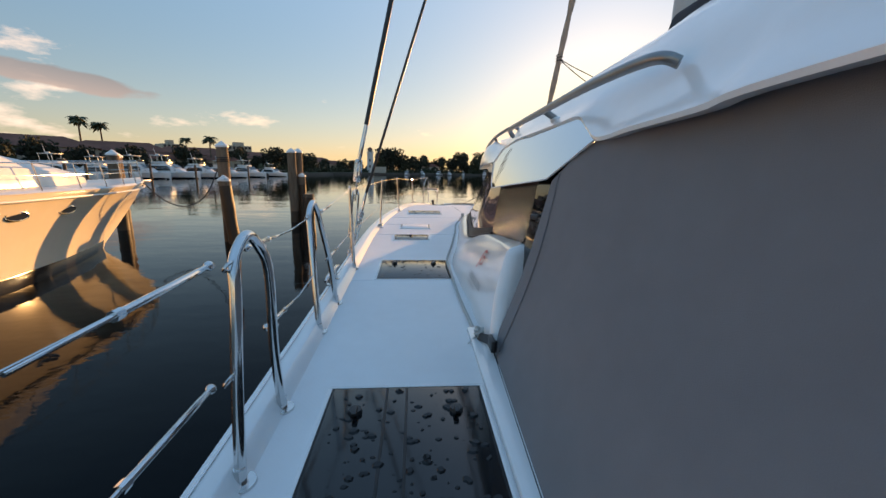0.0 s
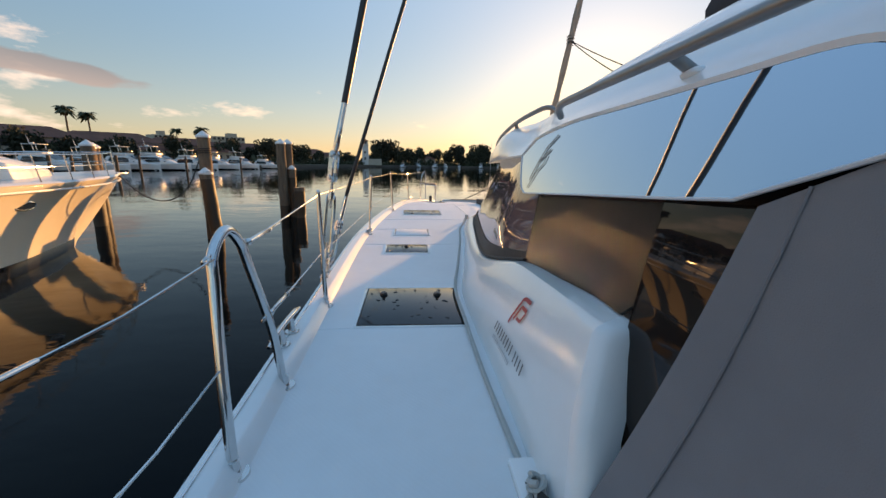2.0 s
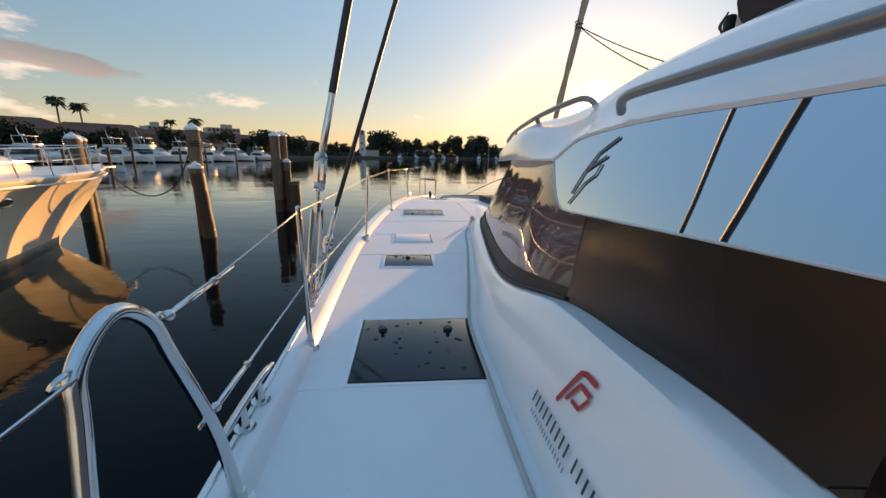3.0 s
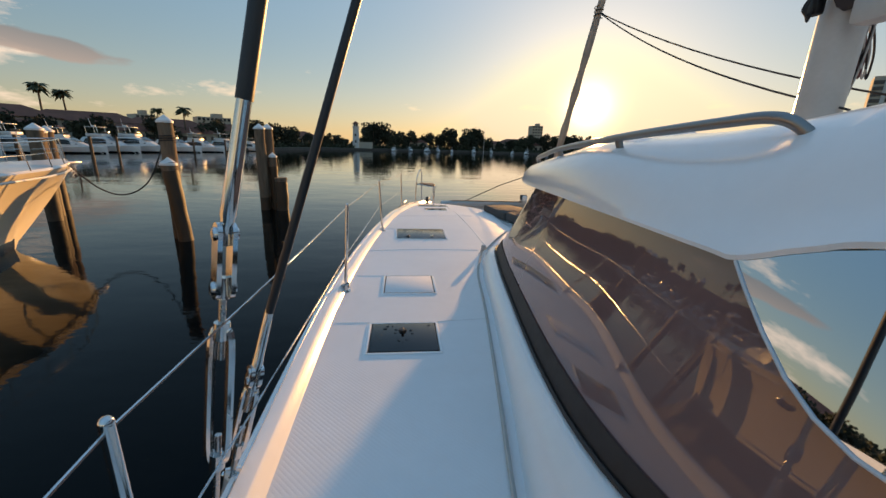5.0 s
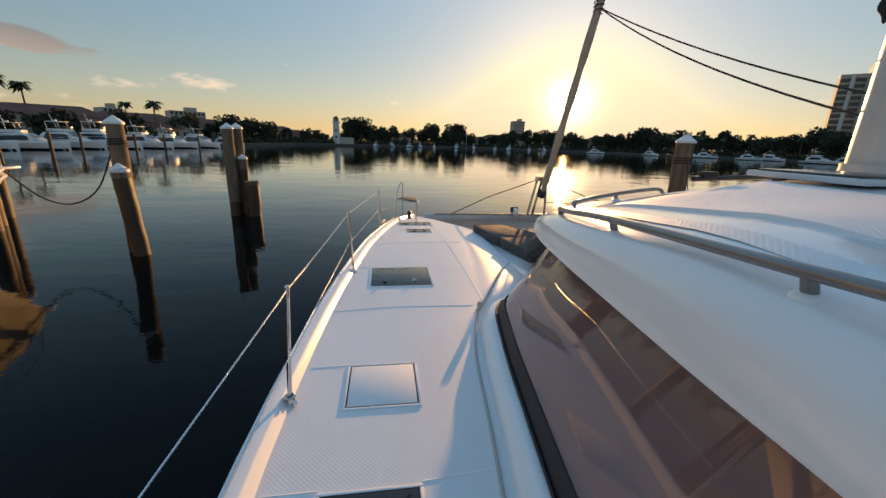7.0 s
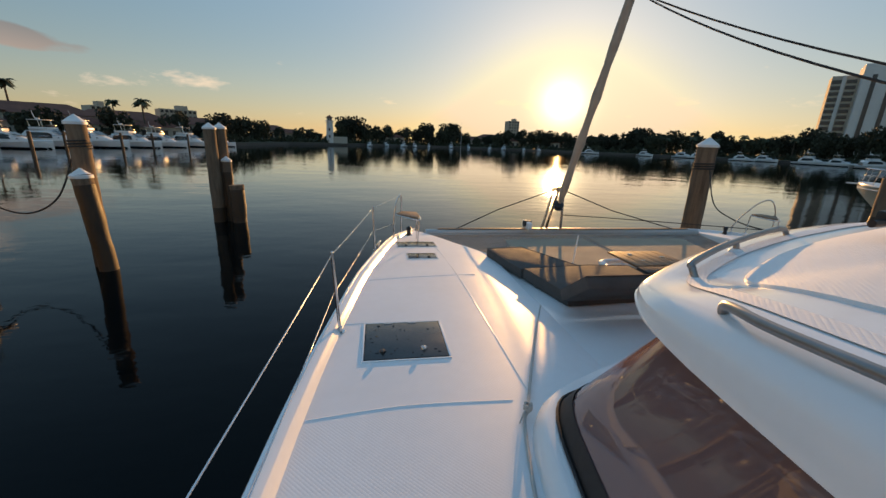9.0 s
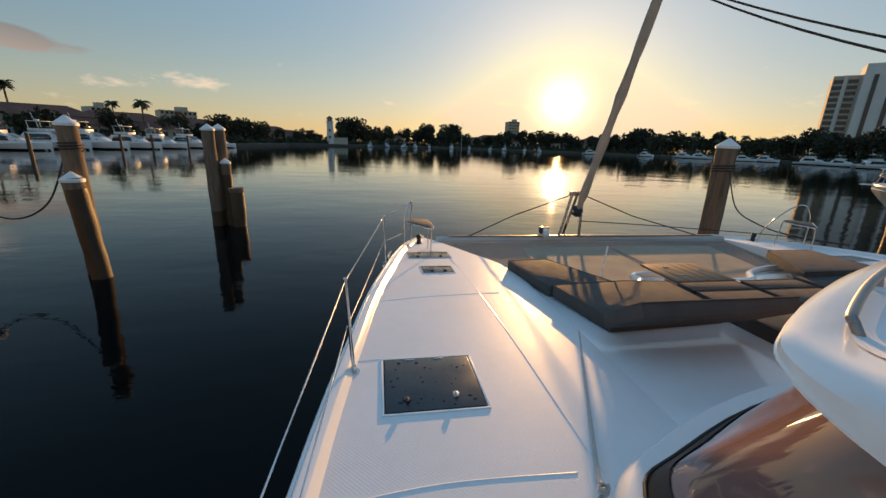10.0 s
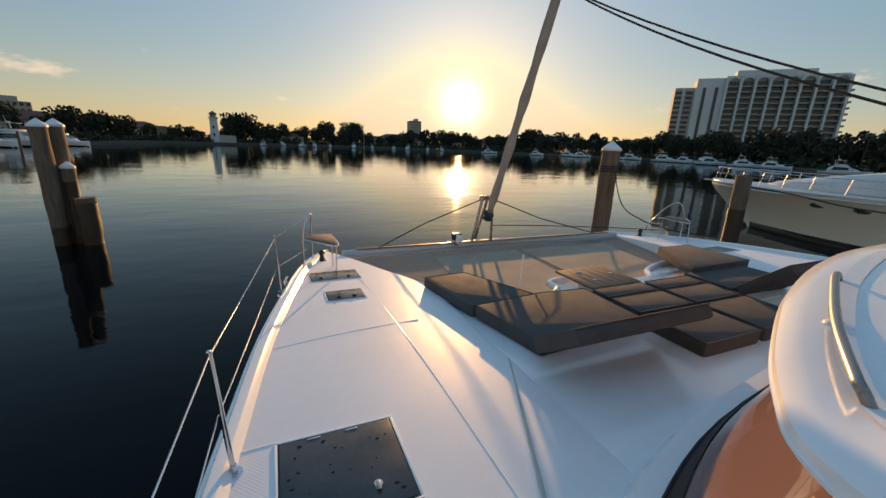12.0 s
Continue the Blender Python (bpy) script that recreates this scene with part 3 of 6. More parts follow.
# ---------- deck fittings ----------
def drops_mesh(bm, x0, x1, y0, y1, z, n, rmax, seed):
    r = random.Random(seed)
    for _ in range(n):
        x, y = r.uniform(x0, x1), r.uniform(y0, y1)
        rad = rmax * r.uniform(0.25, 1) ** 1.6
        k = 7
        ph, st = r.uniform(0, 6), r.uniform(0.7, 1.5)
        ring = [bm.verts.new((x + rad * st * math.cos(ph + 2 * math.pi * i / k) * r.uniform(0.8, 1.15), y + rad * math.sin(ph + 2 * math.pi * i / k), z)) for i in range(k)]
        ring2 = [bm.verts.new((x + (v.co.x - x) * 0.65, y + (v.co.y - y) * 0.65, z + rad * 0.33)) for v in ring]
        for i in range(k):
            bm.faces.new((ring[i], ring[(i + 1) % k], ring2[(i + 1) % k], ring2[i]))
        bm.faces.new(ring2)
    return bm


def latch(parent, x, y, z, ring=False):
    b = add_cyl(bmesh.new(), (x, y, z), (x, y, z + 0.012), 0.026, 0.022, 16)
    add_box(b, (x, y - 0.018, z + 0.016), (0.018, 0.05, 0.012), None, 0.004)
    part("latch", b, STEEL_DULL if ring else BLACK_PLASTIC, parent, "steel turning latch" if ring else "black turning latch")


def hatch(x0, x1, y0, y1, label, lid_mat, latches=(), grooves=(), drops=0, rmax=0.01, seed=1, rim_mat=None, marks=0, thick=0.012):
    zc = dz((y0 + y1) / 2)
    h = thing("deck_hatch", label, "hatch", ((x0 + x1) / 2, (y0 + y1) / 2, zc), "deck hatches")
    h.rotation_euler.x = (dz(y1) - dz(y0)) / (y1 - y0)
    bpy.context.view_layer.update()
    h.matrix_basis = h.matrix_basis
    cx, cy = (x0 + x1) / 2, (y0 + y1) / 2
    rim = bmesh.new()
    w = 0.016
    for c, s in (((cx, y0 - w / 2, 0.002), (x1 - x0 + 2 * w, w, 0.009)), ((cx, y1 + w / 2, 0.002), (x1 - x0 + 2 * w, w, 0.009)),
                 ((x0 - w / 2, cy, 0.002), (w, y1 - y0, 0.009)), ((x1 + w / 2, cy, 0.002), (w, y1 - y0, 0.009))):
        add_box(rim, (c[0], c[1], zc + c[2]), s, None, 0.004)
    kids = [part("hatch_rim", rim, rim_mat or GEL)]
    kids.append(part("seal", boxm((cx, cy, zc + 0.001), (x1 - x0 + 0.004, y1 - y0 + 0.004, 0.006)), RUBBER))
    lid = part("lid", boxm((cx, cy, zc - 0.004 + thick / 2), (x1 - x0 - 0.016, y1 - y0 - 0.016, thick), 0.004), lid_mat)
    kids.append(lid)
    top = zc - 0.004 + thick
    for gx in grooves:
        kids.append(part("groove_strip", boxm((gx, cy, top), (0.009, y1 - y0 - 0.03, 0.005), 0.001), RUBBER))
    if drops:
        d = part("water_drops", drops_mesh(bmesh.new(), x0 + 0.03, x1 - 0.03, y0 + 0.03, y1 - 0.03, top, drops, rmax, seed), DROP)
        d["kind"] = "stuff"
        kids.append(d)
    for k in range(marks):
        kids.append(part("hinge", boxm((x0 + (x1 - x0) * (0.3 + 0.33 * k), y1 - 0.022, top + 0.001), (0.07, 0.012, 0.004), 0.001), STEEL_DULL))
    before = set(scene.objects)
    for lx, ly, ring in latches:
        latch(None, lx, ly, top, ring)
    kids += [o for o in scene.objects if o not in before]
    flat = Matrix.Translation((cx, cy, zc))
    for o in kids:
        if o.name.split(".")[0] in ("latch", "water_drops", "hinge", "groove_strip"):
            o.parent = lid
        else:
            o.parent = h
            o.matrix_parent_inverse = flat.inverted()
    return h


hatch(-0.27, 0.31, 1.05, 2.205, "large black acrylic deck hatch beaded with rain", BLACK_ACRYLIC, ((-0.16, 2.05, False), (0.2, 2.05, False)), (-0.055, 0.02), 260, 0.017, 3)
hatch(-0.25, 0.35, 3.735, 4.36, "black acrylic deck hatch with two latches and raindrops", BLACK_ACRYLIC, ((-0.135, 4.23, False), (0.22, 4.22, False)), (), 60, 0.012, 4, marks=0)
hatch(-0.20, 0.215, 5.435, 5.80, "small square black deck hatch, wet", BLACK_ACRYLIC, ((0.0, 5.69, False),), (), 26, 0.013, 5)
hatch(-0.15, 0.26, 6.34, 6.745, "white moulded locker lid flush in the deck", DECK, thick=0.011)
hatch(-0.07, 0.555, 8.16, 8.735, "dark smoked acrylic deck hatch with drops", SMOKE_ACRYLIC, ((0.07, 8.27, False), (0.38, 8.29, True)), (), 34, 0.012, 6, marks=2)
hatch(0.455, 0.86, 10.80, 11.14, "small smoked deck hatch near the bow", SMOKE_ACRYLIC, ((0.58, 10.9, False), (0.75, 10.9, False)), (), 18, 0.012, 7)
hatch(0.345, 0.97, 11.63, 12.10, "smoked acrylic bow locker hatch", SMOKE_ACRYLIC, ((0.48, 11.75, False), (0.83, 11.75, False)), (), 12, 0.012, 8)
hatch(2 * XC - 0.97, 2 * XC - 0.45, 10.95, 11.35, "smoked deck hatch on the far bow", SMOKE_ACRYLIC)


# raised lips that bound the nonslip panels
def seam(name, pts, r=0.006):
    pts = curve_points([(x, y, dz(y) - r * 0.35) for x, y in pts], 6)
    part(name, tube(pts, r, 6), GEL, HULL)


seam("panel_lip", [(0.99, 7.62), (0.985, 9.0), (0.98, 10.0), (0.955, 11.2), (0.93, 11.6)], 0.0045)
seam("panel_lip", [(-0.36, 7.60), (0.2, 7.66), (0.86, 7.64)], 0.005)
seam("panel_lip", [(-0.09, 9.86), (0.4, 9.95), (0.98, 10.0), (1.2, 10.01)], 0.004)
seam("panel_lip", [(-0.44, 5.83), (-0.215, 5.83)], 0.005)
seam("panel_lip", [(0.23, 5.83), (0.60, 5.86)], 0.005)
seam("panel_lip", [(-0.40, 6.76), (-0.165, 6.765)], 0.005)
seam("panel_lip", [(-0.26, 8.75), (-0.085, 8.76)], 0.005)
seam("panel_lip", [(-0.46, 3.70), (-0.25, 3.715), (0.37, 3.715)], 0.005)
seam("panel_lip", [(0.36, 12.13), (0.70, 12.16), (0.98, 12.12)], 0.005)
part("gunwale_bead", tube([(outer(y) + 0.035, y, dz(y) + 0.054) for y in [1 + 0.4 * i for i in range(31)]], 0.004, 6), STEEL, HULL)


# ---------- rails and lifelines ----------
def foot_plate(p, parent):
    b = add_cyl(bmesh.new(), p, p + Vector((0, 0, 0.007)), 0.042, 0.040, 20)
    add_cyl(b, p + Vector((0, 0, 0.005)), p + Vector((0, 0, 0.05)), 0.020, 0.0165, 14)
    part("foot_plate", b, STEEL, parent)


def u_rail(ya, yf, x, lean):
    t = thing("gate_rail", "polished steel hoop rail bolted to the side deck", "rail", (x, (ya + yf) / 2, 0), "hoop rails")
    ym = (ya + yf) / 2
    xt = x - lean
    pts = curve_points([(x, ya, 0.0), (x - 0.3 * lean, ya + 0.03, 0.25), (xt + 0.01, ym - 0.115, 0.52), (xt, ym - 0.085, 0.61), (xt, ym, 0.662), (xt, ym + 0.085, 0.61), (xt + 0.01, ym + 0.115, 0.52),
                        (x - 0.3 * lean, yf - 0.03, 0.25), (x, yf, 0.0)], 7)
    hoop = part("hoop", tube(pts, 0.0155, 14), STEEL, t)
    for y in (ya, yf):
        foot_plate(Vector((x, y, 0.0)), hoop)
    for z, dy in ((0.60, -0.092), (0.60, 0.092), (0.31, -0.147), (0.31, 0.147)):
        xx = xt if z > 0.5 else x - 0.45 * lean
        yy = ym + dy + (0.018 if dy > 0 else -0.018)
        loop = [(xx - 0.004 + 0.008 * math.cos(a), yy + 0.02 * math.sin(a), z + 0.012 * math.cos(a)) for a in [2 * math.pi * k / 12 for k in range(13)]]
        part("eye", tube(loop, 0.0045, 6), STEEL, hoop)


u_rail(1.755, 2.09, -0.425, 0.0)
u_rail(2.75, 3.19, -0.452, 0.058)


def stanchion(x, y, h, lean=0.0, boot=False):
    z = dz(y)
    t = thing("stanchion", "slim polished steel lifeline stanchion", "stanchion", (x, y, z), "stanchions")
    p = Vector((x, y, z))
    q = Vector((x + lean, y + 0.02, z + h))
    post = part("post", tube([p, p.lerp(q, 0.5), q], [0.0135, 0.0125, 0.0115], 12), STEEL, t)
    foot_plate(p, post)
    b = bmesh.new()
    bmesh.ops.create_uvsphere(b, u_segments=10, v_segments=6, radius=0.0125, matrix=Matrix.Translation(q))
    part("cap", b, STEEL, post)
    if boot:
        k = bmesh.new()
        for i in range(5):
            a = i * 1.3
            add_tube(k, curve_points([p + Vector((0.022 * math.cos(a), 0.022 * math.sin(a), 0.03 + 0.006 * i)), p + Vector((0.03 * math.cos(a + 1), 0.03 * math.sin(a + 1), 0.045 + 0.004 * i)),
                                      p + Vector((0.024 * math.cos(a + 2.2), 0.024 * math.sin(a + 2.2), 0.035 + 0.006 * i))], 4), 0.008, 6)
        part("shackle", k, STEEL_DULL, t, "tangle of steel shackle and pin")
    return q


S = [stanchion(-0.470, 4.045, 0.69, -0.02), stanchion(-0.452, 6.405, 0.69, 0.03, True), stanchion(-0.270, 8.62, 0.67, -0.04), stanchion(-0.012, 11.2, 0.68, -0.02, True)]


def wire(name, pts, label, r=0.0035):
    P_ = [Vector(p) for p in pts]
    line = [a.lerp(b, k / 4) - Vector((0, 0, 0.010 * (a - b).length * (k / 4) * (1 - k / 4))) for a, b in zip(P_, P_[1:]) for k in range(4)] + [P_[-1]]
    ob = part(name, tube(line, r, 6), STEEL)
    tagged(ob, label, "wire")
    return ob


BOWTOP = Vector((0.415, 12.35, 0.60))
TOPLINE = [(-0.47, 2.0, 0.605), (-0.5, 2.9, 0.60), (-0.5, 3.08, 0.60)] + [tuple(s - Vector((0, 0, 0.015))) for s in S] + [tuple(BOWTOP)]
wire("lifeline", [(-0.46, -1.5, 0.60), (-0.465, 0.3, 0.585), (-0.47, 1.80, 0.605)], "stainless wire lifeline running aft")
wire("lifeline", [(-0.47, 2.02, 0.605), (-0.485, 2.5, 0.585), (-0.50, 2.88, 0.60)], "stainless wire lifeline between the hoop rails")
wire("lifeline", [(-0.50, 3.09, 0.60)] + TOPLINE[3:], "upper stainless lifeline along the deck edge")
mid = [(s.x * 0.98 - 0.003, s.y - 0.01, dz(s.y) + 0.335) for s in S]
wire("lifeline", [(-0.455, -1.5, 0.30), (-0.46, 0.3, 0.29), (-0.455, 1.72, 0.31)], "lower stainless lifeline running aft")
wire("lifeline", [(-0.46, 2.09, 0.31), (-0.468, 2.5, 0.29), (-0.475, 2.8, 0.31)], "lower stainless lifeline between the hoop rails")
wire("lifeline", [(-0.48, 3.18, 0.31)] + mid + [(0.345, 12.3, 0.12)], "lower stainless lifeline along the deck edge")


def turnbuckle(a, b, label="polished steel lifeline tensioner with lock nut"):
    a, b = Vector(a), Vector(b)
    t = thing("lifeline_tensioner", label, "rigging", a, "lifeline tensioners")
    part("barrel", tube([a.lerp(b, k) for k in (0.0, 0.08, 0.1, 0.6, 0.62, 1.0)], [0.007, 0.007, 0.008, 0.008, 0.005, 0.004], 10), STEEL, t)
    j = bmesh.new()
    bmesh.ops.create_uvsphere(j, u_segments=10, v_segments=6, radius=0.013, matrix=Matrix.Translation(a))
    part("toggle", j, STEEL, t)
    bm_ = add_cyl(bmesh.new(), a.lerp(b, 0.6), a.lerp(b, 0.64), 0.011, None, 8)
    part("lock_nut", bm_, STEEL, t)


turnbuckle((-0.470, 1.80, 0.605), (-0.466, 1.30, 0.592))
turnbuckle((-0.474, 2.03, 0.605), (-0.48, 2.33, 0.592))
turnbuckle((-0.500, 3.10, 0.60), (-0.503, 3.42, 0.612))
turnbuckle((-0.455, 1.72, 0.31), (-0.457, 1.25, 0.30))
turnbuckle((-0.46, 2.10, 0.31), (-0.464, 2.40, 0.297))
turnbuckle((-0.48, 3.19, 0.31), (-0.482, 3.50, 0.315))

# mooring cleat on the gunwale
cl = thing("mooring_cleat", "polished steel mooring cleat on the gunwale", "cleat", (-0.53, 3.5, 0.05))
part("horn", tube(curve_points([(-0.535, 3.28, 0.118), (-0.535, 3.36, 0.13), (-0.535, 3.5, 0.134), (-0.535, 3.64, 0.13), (-0.535, 3.72, 0.118)], 4), [0.008] * 3 + [0.013] * 11 + [0.008] * 3, 12), STEEL, cl)
for y in (3.43, 3.57):
    part("post", cyl((-0.53, y, 0.05), (-0.535, y, 0.13), 0.018, 0.014, 14), STEEL, cl)
    part("base", cyl((-0.53, y, 0.052), (-0.53, y, 0.060), 0.034, None, 18), STEEL, cl)


# bow pulpit and seat
def pulpit(mirror):
    def f(p):
        return (2 * XC - p[0], p[1], p[2]) if mirror else p

    t = thing("bow_pulpit", "steel bow pulpit with a small teak seat", "pulpit", f((0.5, 12.2, dz(12.2))), "bow pulpits")
    z = dz(12.2)
    part("rail", tube([f(p) for p in curve_points([(0.30, 12.25, z), (0.31, 12.25, 0.25), (0.345, 12.28, 0.48), (0.415, 12.36, 0.60), (0.45, 12.6, 0.45), (0.47, 12.95, 0.0), (0.48, 13.0, dz(13.0))], 6)], 0.0125, 12), STEEL, t)
    part("seat_leg", tube([f(p) for p in curve_points([(0.68, 11.82, dz(11.8)), (0.69, 11.83, 0.1), (0.70, 11.84, 0.255)], 4)], 0.011, 10), STEEL, t)
    part("seat_leg", tube([f(p) for p in [(0.72, 12.45, dz(12.45)), (0.71, 12.42, 0.26)]], 0.011, 10), STEEL, t)
    part("seat_frame", tube([f(p) for p in curve_points([(0.315, 12.2, 0.285), (0.50, 12.0, 0.275), (0.70, 11.84, 0.262), (0.74, 12.1, 0.262), (0.71, 12.42, 0.265)], 5)], 0.010, 10), STEEL, t)
    poly = [(0.325, 12.22), (0.69, 11.86), (0.73, 12.1), (0.70, 12.42), (0.45, 12.48)]
    if mirror:
        poly = [(2 * XC - x, y) for x, y in poly][::-1]
    part("seat", prism(poly, 0.272, 0.296, 0.006), TEAK, t, "slatted teak seat board")
    c = thing("bow_fitting", "black bow roller fitting", "fitting", f((0.62, 13.0, dz(13.0))))
    b = add_cyl(bmesh.new(), f((0.62, 13.0, dz(13.0))), f((0.62, 13.0, dz(13.0) + 0.10)), 0.045, 0.035, 14)
    bmesh.ops.create_uvsphere(b, u_segments=12, v_segments=8, radius=0.05, matrix=Matrix.Translation(f((0.62, 13.0, dz(13.0) + 0.13))))
    part("roller", b, BLACK_PLASTIC, c)
    part("base", boxm(f((0.62, 13.0, dz(13) + 0.006)), (0.14, 0.18, 0.012), 0.004), STEEL, c)


pulpit(False)
pulpit(True)
for x, y in ((0.02, 11.55), (0.0, 11.42)):
    cc = thing("bow_cleat", "small steel cleat on the deck edge", "cleat", (x, y, dz(y) + 0.05))
    part("horn", tube([(x + 0.02, y - 0.08, dz(y) + 0.1), (x + 0.03, y, dz(y) + 0.105), (x + 0.05, y + 0.08, dz(y) + 0.1)], 0.011, 10), STEEL, cc)
    part("post", cyl((x + 0.03, y, dz(y) + 0.045), (x + 0.03, y, dz(y) + 0.1), 0.012), STEEL, cc)


# ---------- standing rigging ----------
def shroud(a, fork, d, r_steel, r_black, lens, label):
    """From the chain plate a to the toggle b, then up along d: bottle screw, toggle, terminal, covered wire."""
    a, fork = Vector(a), Vector(fork)
    up = Vector(d).normalized()
    d = (fork - a).normalized()
    t = thing("shroud", label, "rigging", a, "shrouds")
    side = d.cross(Vector((0, 1, 0))).normalized()
    knee = (fork - a).length

    def at(s):
        return a + d * s if s <= knee else fork + up * (s - knee)

    L0, L1, L2, L3, L4 = lens
    # chain plate, open bottle screw, toggle, swaged terminal, black cover
    p = bmesh.new()
    add_box(p, (0, 0, 0), (0.012, 0.05, 0.16), Matrix.Translation(at(0.0)) @ d.to_track_quat("Z", "Y").to_matrix().to_4x4(), 0.004)
    add_cyl(p, at(0.05) - side * 0.03, at(0.05) + side * 0.03, 0.010)
    part("chain_plate", p, STEEL, t)
    b = bmesh.new()
    w = r_steel * 0.95
    for s in (-1, 1):
        add_tube(b, curve_points([at(L0) + side * s * 0.006, at(L0 + 0.03) + side * s * w, at((L0 + L1) / 2) + side * s * w * 1.1, at(L1 - 0.03) + side * s * w, at(L1) + side * s * 0.006], 5), r_steel * 0.5, 8)
    add_cyl(b, at(L0 - 0.02), at(L0 + 0.03), r_steel * 0.85)
    add_cyl(b, at(L1 - 0.03), at(L1 + 0.02), r_steel * 0.85)
    part("bottle_screw", b, STEEL, t)
    part("threaded_rod", cyl(at(0.05), at(L0 + 0.09), 0.0095), STEEL_DULL, t)
    part("threaded_rod", cyl(at(L1 - 0.09), at(L2), 0.0095), STEEL_DULL, t)
    g = bmesh.new()
    ax = Vector((0.8, 0.6, 0.0))
    ax = (ax - d * ax.dot(d)).normalized()
    frame_ = Matrix((ax, d.cross(ax), d)).transposed().to_4x4()
    half, wide = (L3 - L2) / 2, r_steel * 1.25
    outline = [(wide * math.cos(a_), math.copysign(half, math.sin(a_)) + wide * math.sin(a_)) for a_ in [math.pi * (k_ + 0.5) / 8 for k_ in range(16)]]
    for s in (-1, 1):
        faces_ = [[g.verts.new(Matrix.Translation(at((L2 + L3) / 2)) @ frame_ @ Vector((s * (r_steel * 0.72 + h_), u_, v_))) for u_, v_ in outline] for h_ in (-0.006, 0.004, 0.006)]
        for ra, rb in zip(faces_, faces_[1:]):
            for k_ in range(16):
                g.faces.new((ra[k_], ra[(k_ + 1) % 16], rb[(k_ + 1) % 16], rb[k_]))
        g.faces.new(faces_[0][::-1])
        g.faces.new(faces_[-1])
    for s in (L2, L3):
        add_cyl(g, at(s) - ax * r_steel * 1.3, at(s) + ax * r_steel * 1.3, r_steel * 0.5, None, 14)
        for e in (-1, 1):
            add_cyl(g, at(s) + ax * e * r_steel * 0.95, at(s) + ax * e * r_steel * 1.25, r_steel * 0.78, r_steel * 0.66, 16)
        add_cyl(g, at(s) - d * 0.03, at(s) + d * 0.03, r_steel * 0.72, r_steel * 0.6, 14)
    part("toggle", g, STEEL, t)
    part("terminal", tube([at(s) for s in (L3, L3 + 0.04, L3 + 0.05, (L3 + L4) / 2, L4 - 0.02, L4)], [0.016, 0.017, r_steel * 0.8, r_steel * 0.8, r_steel * 0.72, r_black * 0.98], 14), STEEL, t)
    part("wire_cover", tube([at(L4 - 0.02), at(L4 + 3), at(15.5)], [r_black, r_black, r_black], 14), SHROUD_BLACK, t, "black plastic wire cover")


shroud((-0.575, 4.455, 0.0), (-0.479, 4.531, 0.892), (0.222, 0.045, 1.0), 0.025, 0.0215, (0.22, 0.64, 0.76, 0.91, 1.28), "heavy shroud with bottle screw and black cover")
shroud((-0.590, 4.585, 0.0), (-0.427, 4.664, 0.627), (0.32, 0.06, 1.0), 0.019, 0.0135, (0.14, 0.38, 0.40, 0.43, 0.655), "thin shroud with steel terminal and black cover")

# furled foresail on its stay, with striker on the cross beam
stay = thing("furled_foresail", "furled sand-coloured foresail on the forestay", "sail", (XC - 0.25, 13.2, 0.0))
FS0, FS1 = Vector((3.85, 13.3, 0.35)), Vector((4.75, 8.2, 15.6))
n = 60
part("sail_roll", tube([FS0.lerp(FS1, k / n) for k in range(n + 1)], [0.035 if k == 0 else 0.075 + 0.01 * math.sin(k * 1.7) + 0.006 * math.sin(k * 4.1) for k in range(n + 1)], 14), SAIL, stay)
part("drum", tube([FS0 + Vector((0, 0.06, -0.18)), FS0 + Vector((0, 0.05, -0.13)), FS0 + Vector((0, 0.04, -0.12)), FS0 + Vector((0, 0.03, -0.04)), FS0 + Vector((0, 0.02, -0.03)), FS0], [0.03, 0.11, 0.08, 0.08, 0.11, 0.04], 18), BLACK_PLASTIC, stay)
k = FS0.lerp(FS1, 0.235)
part("lashing", tube([k + Vector((0.09 * math.cos(a), 0.09 * math.sin(a), 0.012 * a - 0.1)) for a in [i * 0.6 for i in range(32)]], 0.011, 6), ROPE_DARK, stay, "dark rope lashing")

BEAMZ = -0.33
beam = thing("cross_beam", "pale grey aluminium cross beam between the bows", "beam", (XC, 13.4, BEAMZ))
part("beam_tube", tube([(1.0, 13.38, BEAMZ), (XC, 13.45, BEAMZ + 0.02), (2 * XC - 1.0, 13.38, BEAMZ)], 0.085, 18), ALU, beam)
part("walk_strip", boxm((XC, 13.40, BEAMZ + 0.09), (5.9, 0.10, 0.012), 0.004), TEAK, beam)
st = thing("striker_frame", "steel striker frame standing on the cross beam", "rigging", (3.8, 13.4, BEAMZ))
for a, b in (((3.55, 13.42, BEAMZ + 0.05), (3.72, 13.38, 0.62)), ((4.0, 13.42, BEAMZ + 0.05), (3.95, 13.38, 0.62)), ((3.86, 13.85, BEAMZ), (3.84, 13.40, 0.60))):
    part("leg", tube([a, b], 0.028, 10), STEEL_DULL, st)
part("head_plate", boxm((3.83, 13.39, 0.63), (0.32, 0.06, 0.10), 0.015), STEEL_DULL, st)
part("bow_sprit", tube([(3.2, 13.2, BEAMZ + 0.1), (3.4, 13.9, BEAMZ + 0.02)], 0.05, 12), ALU, st)
ar = thing("anchor_roller", "white anchor roller on the cross beam", "fitting", (3.2, 13.35, BEAMZ))
part("cheek", boxm((3.22, 13.42, BEAMZ + 0.17), (0.10, 0.36, 0.16), 0.03, m=Matrix.Rotation(radians(0), 4, "X")), GEL, ar)
part("wheel", cyl((3.14, 13.42, BEAMZ + 0.20), (3.30, 13.42, BEAMZ + 0.20), 0.07), BLACK_PLASTIC, ar)
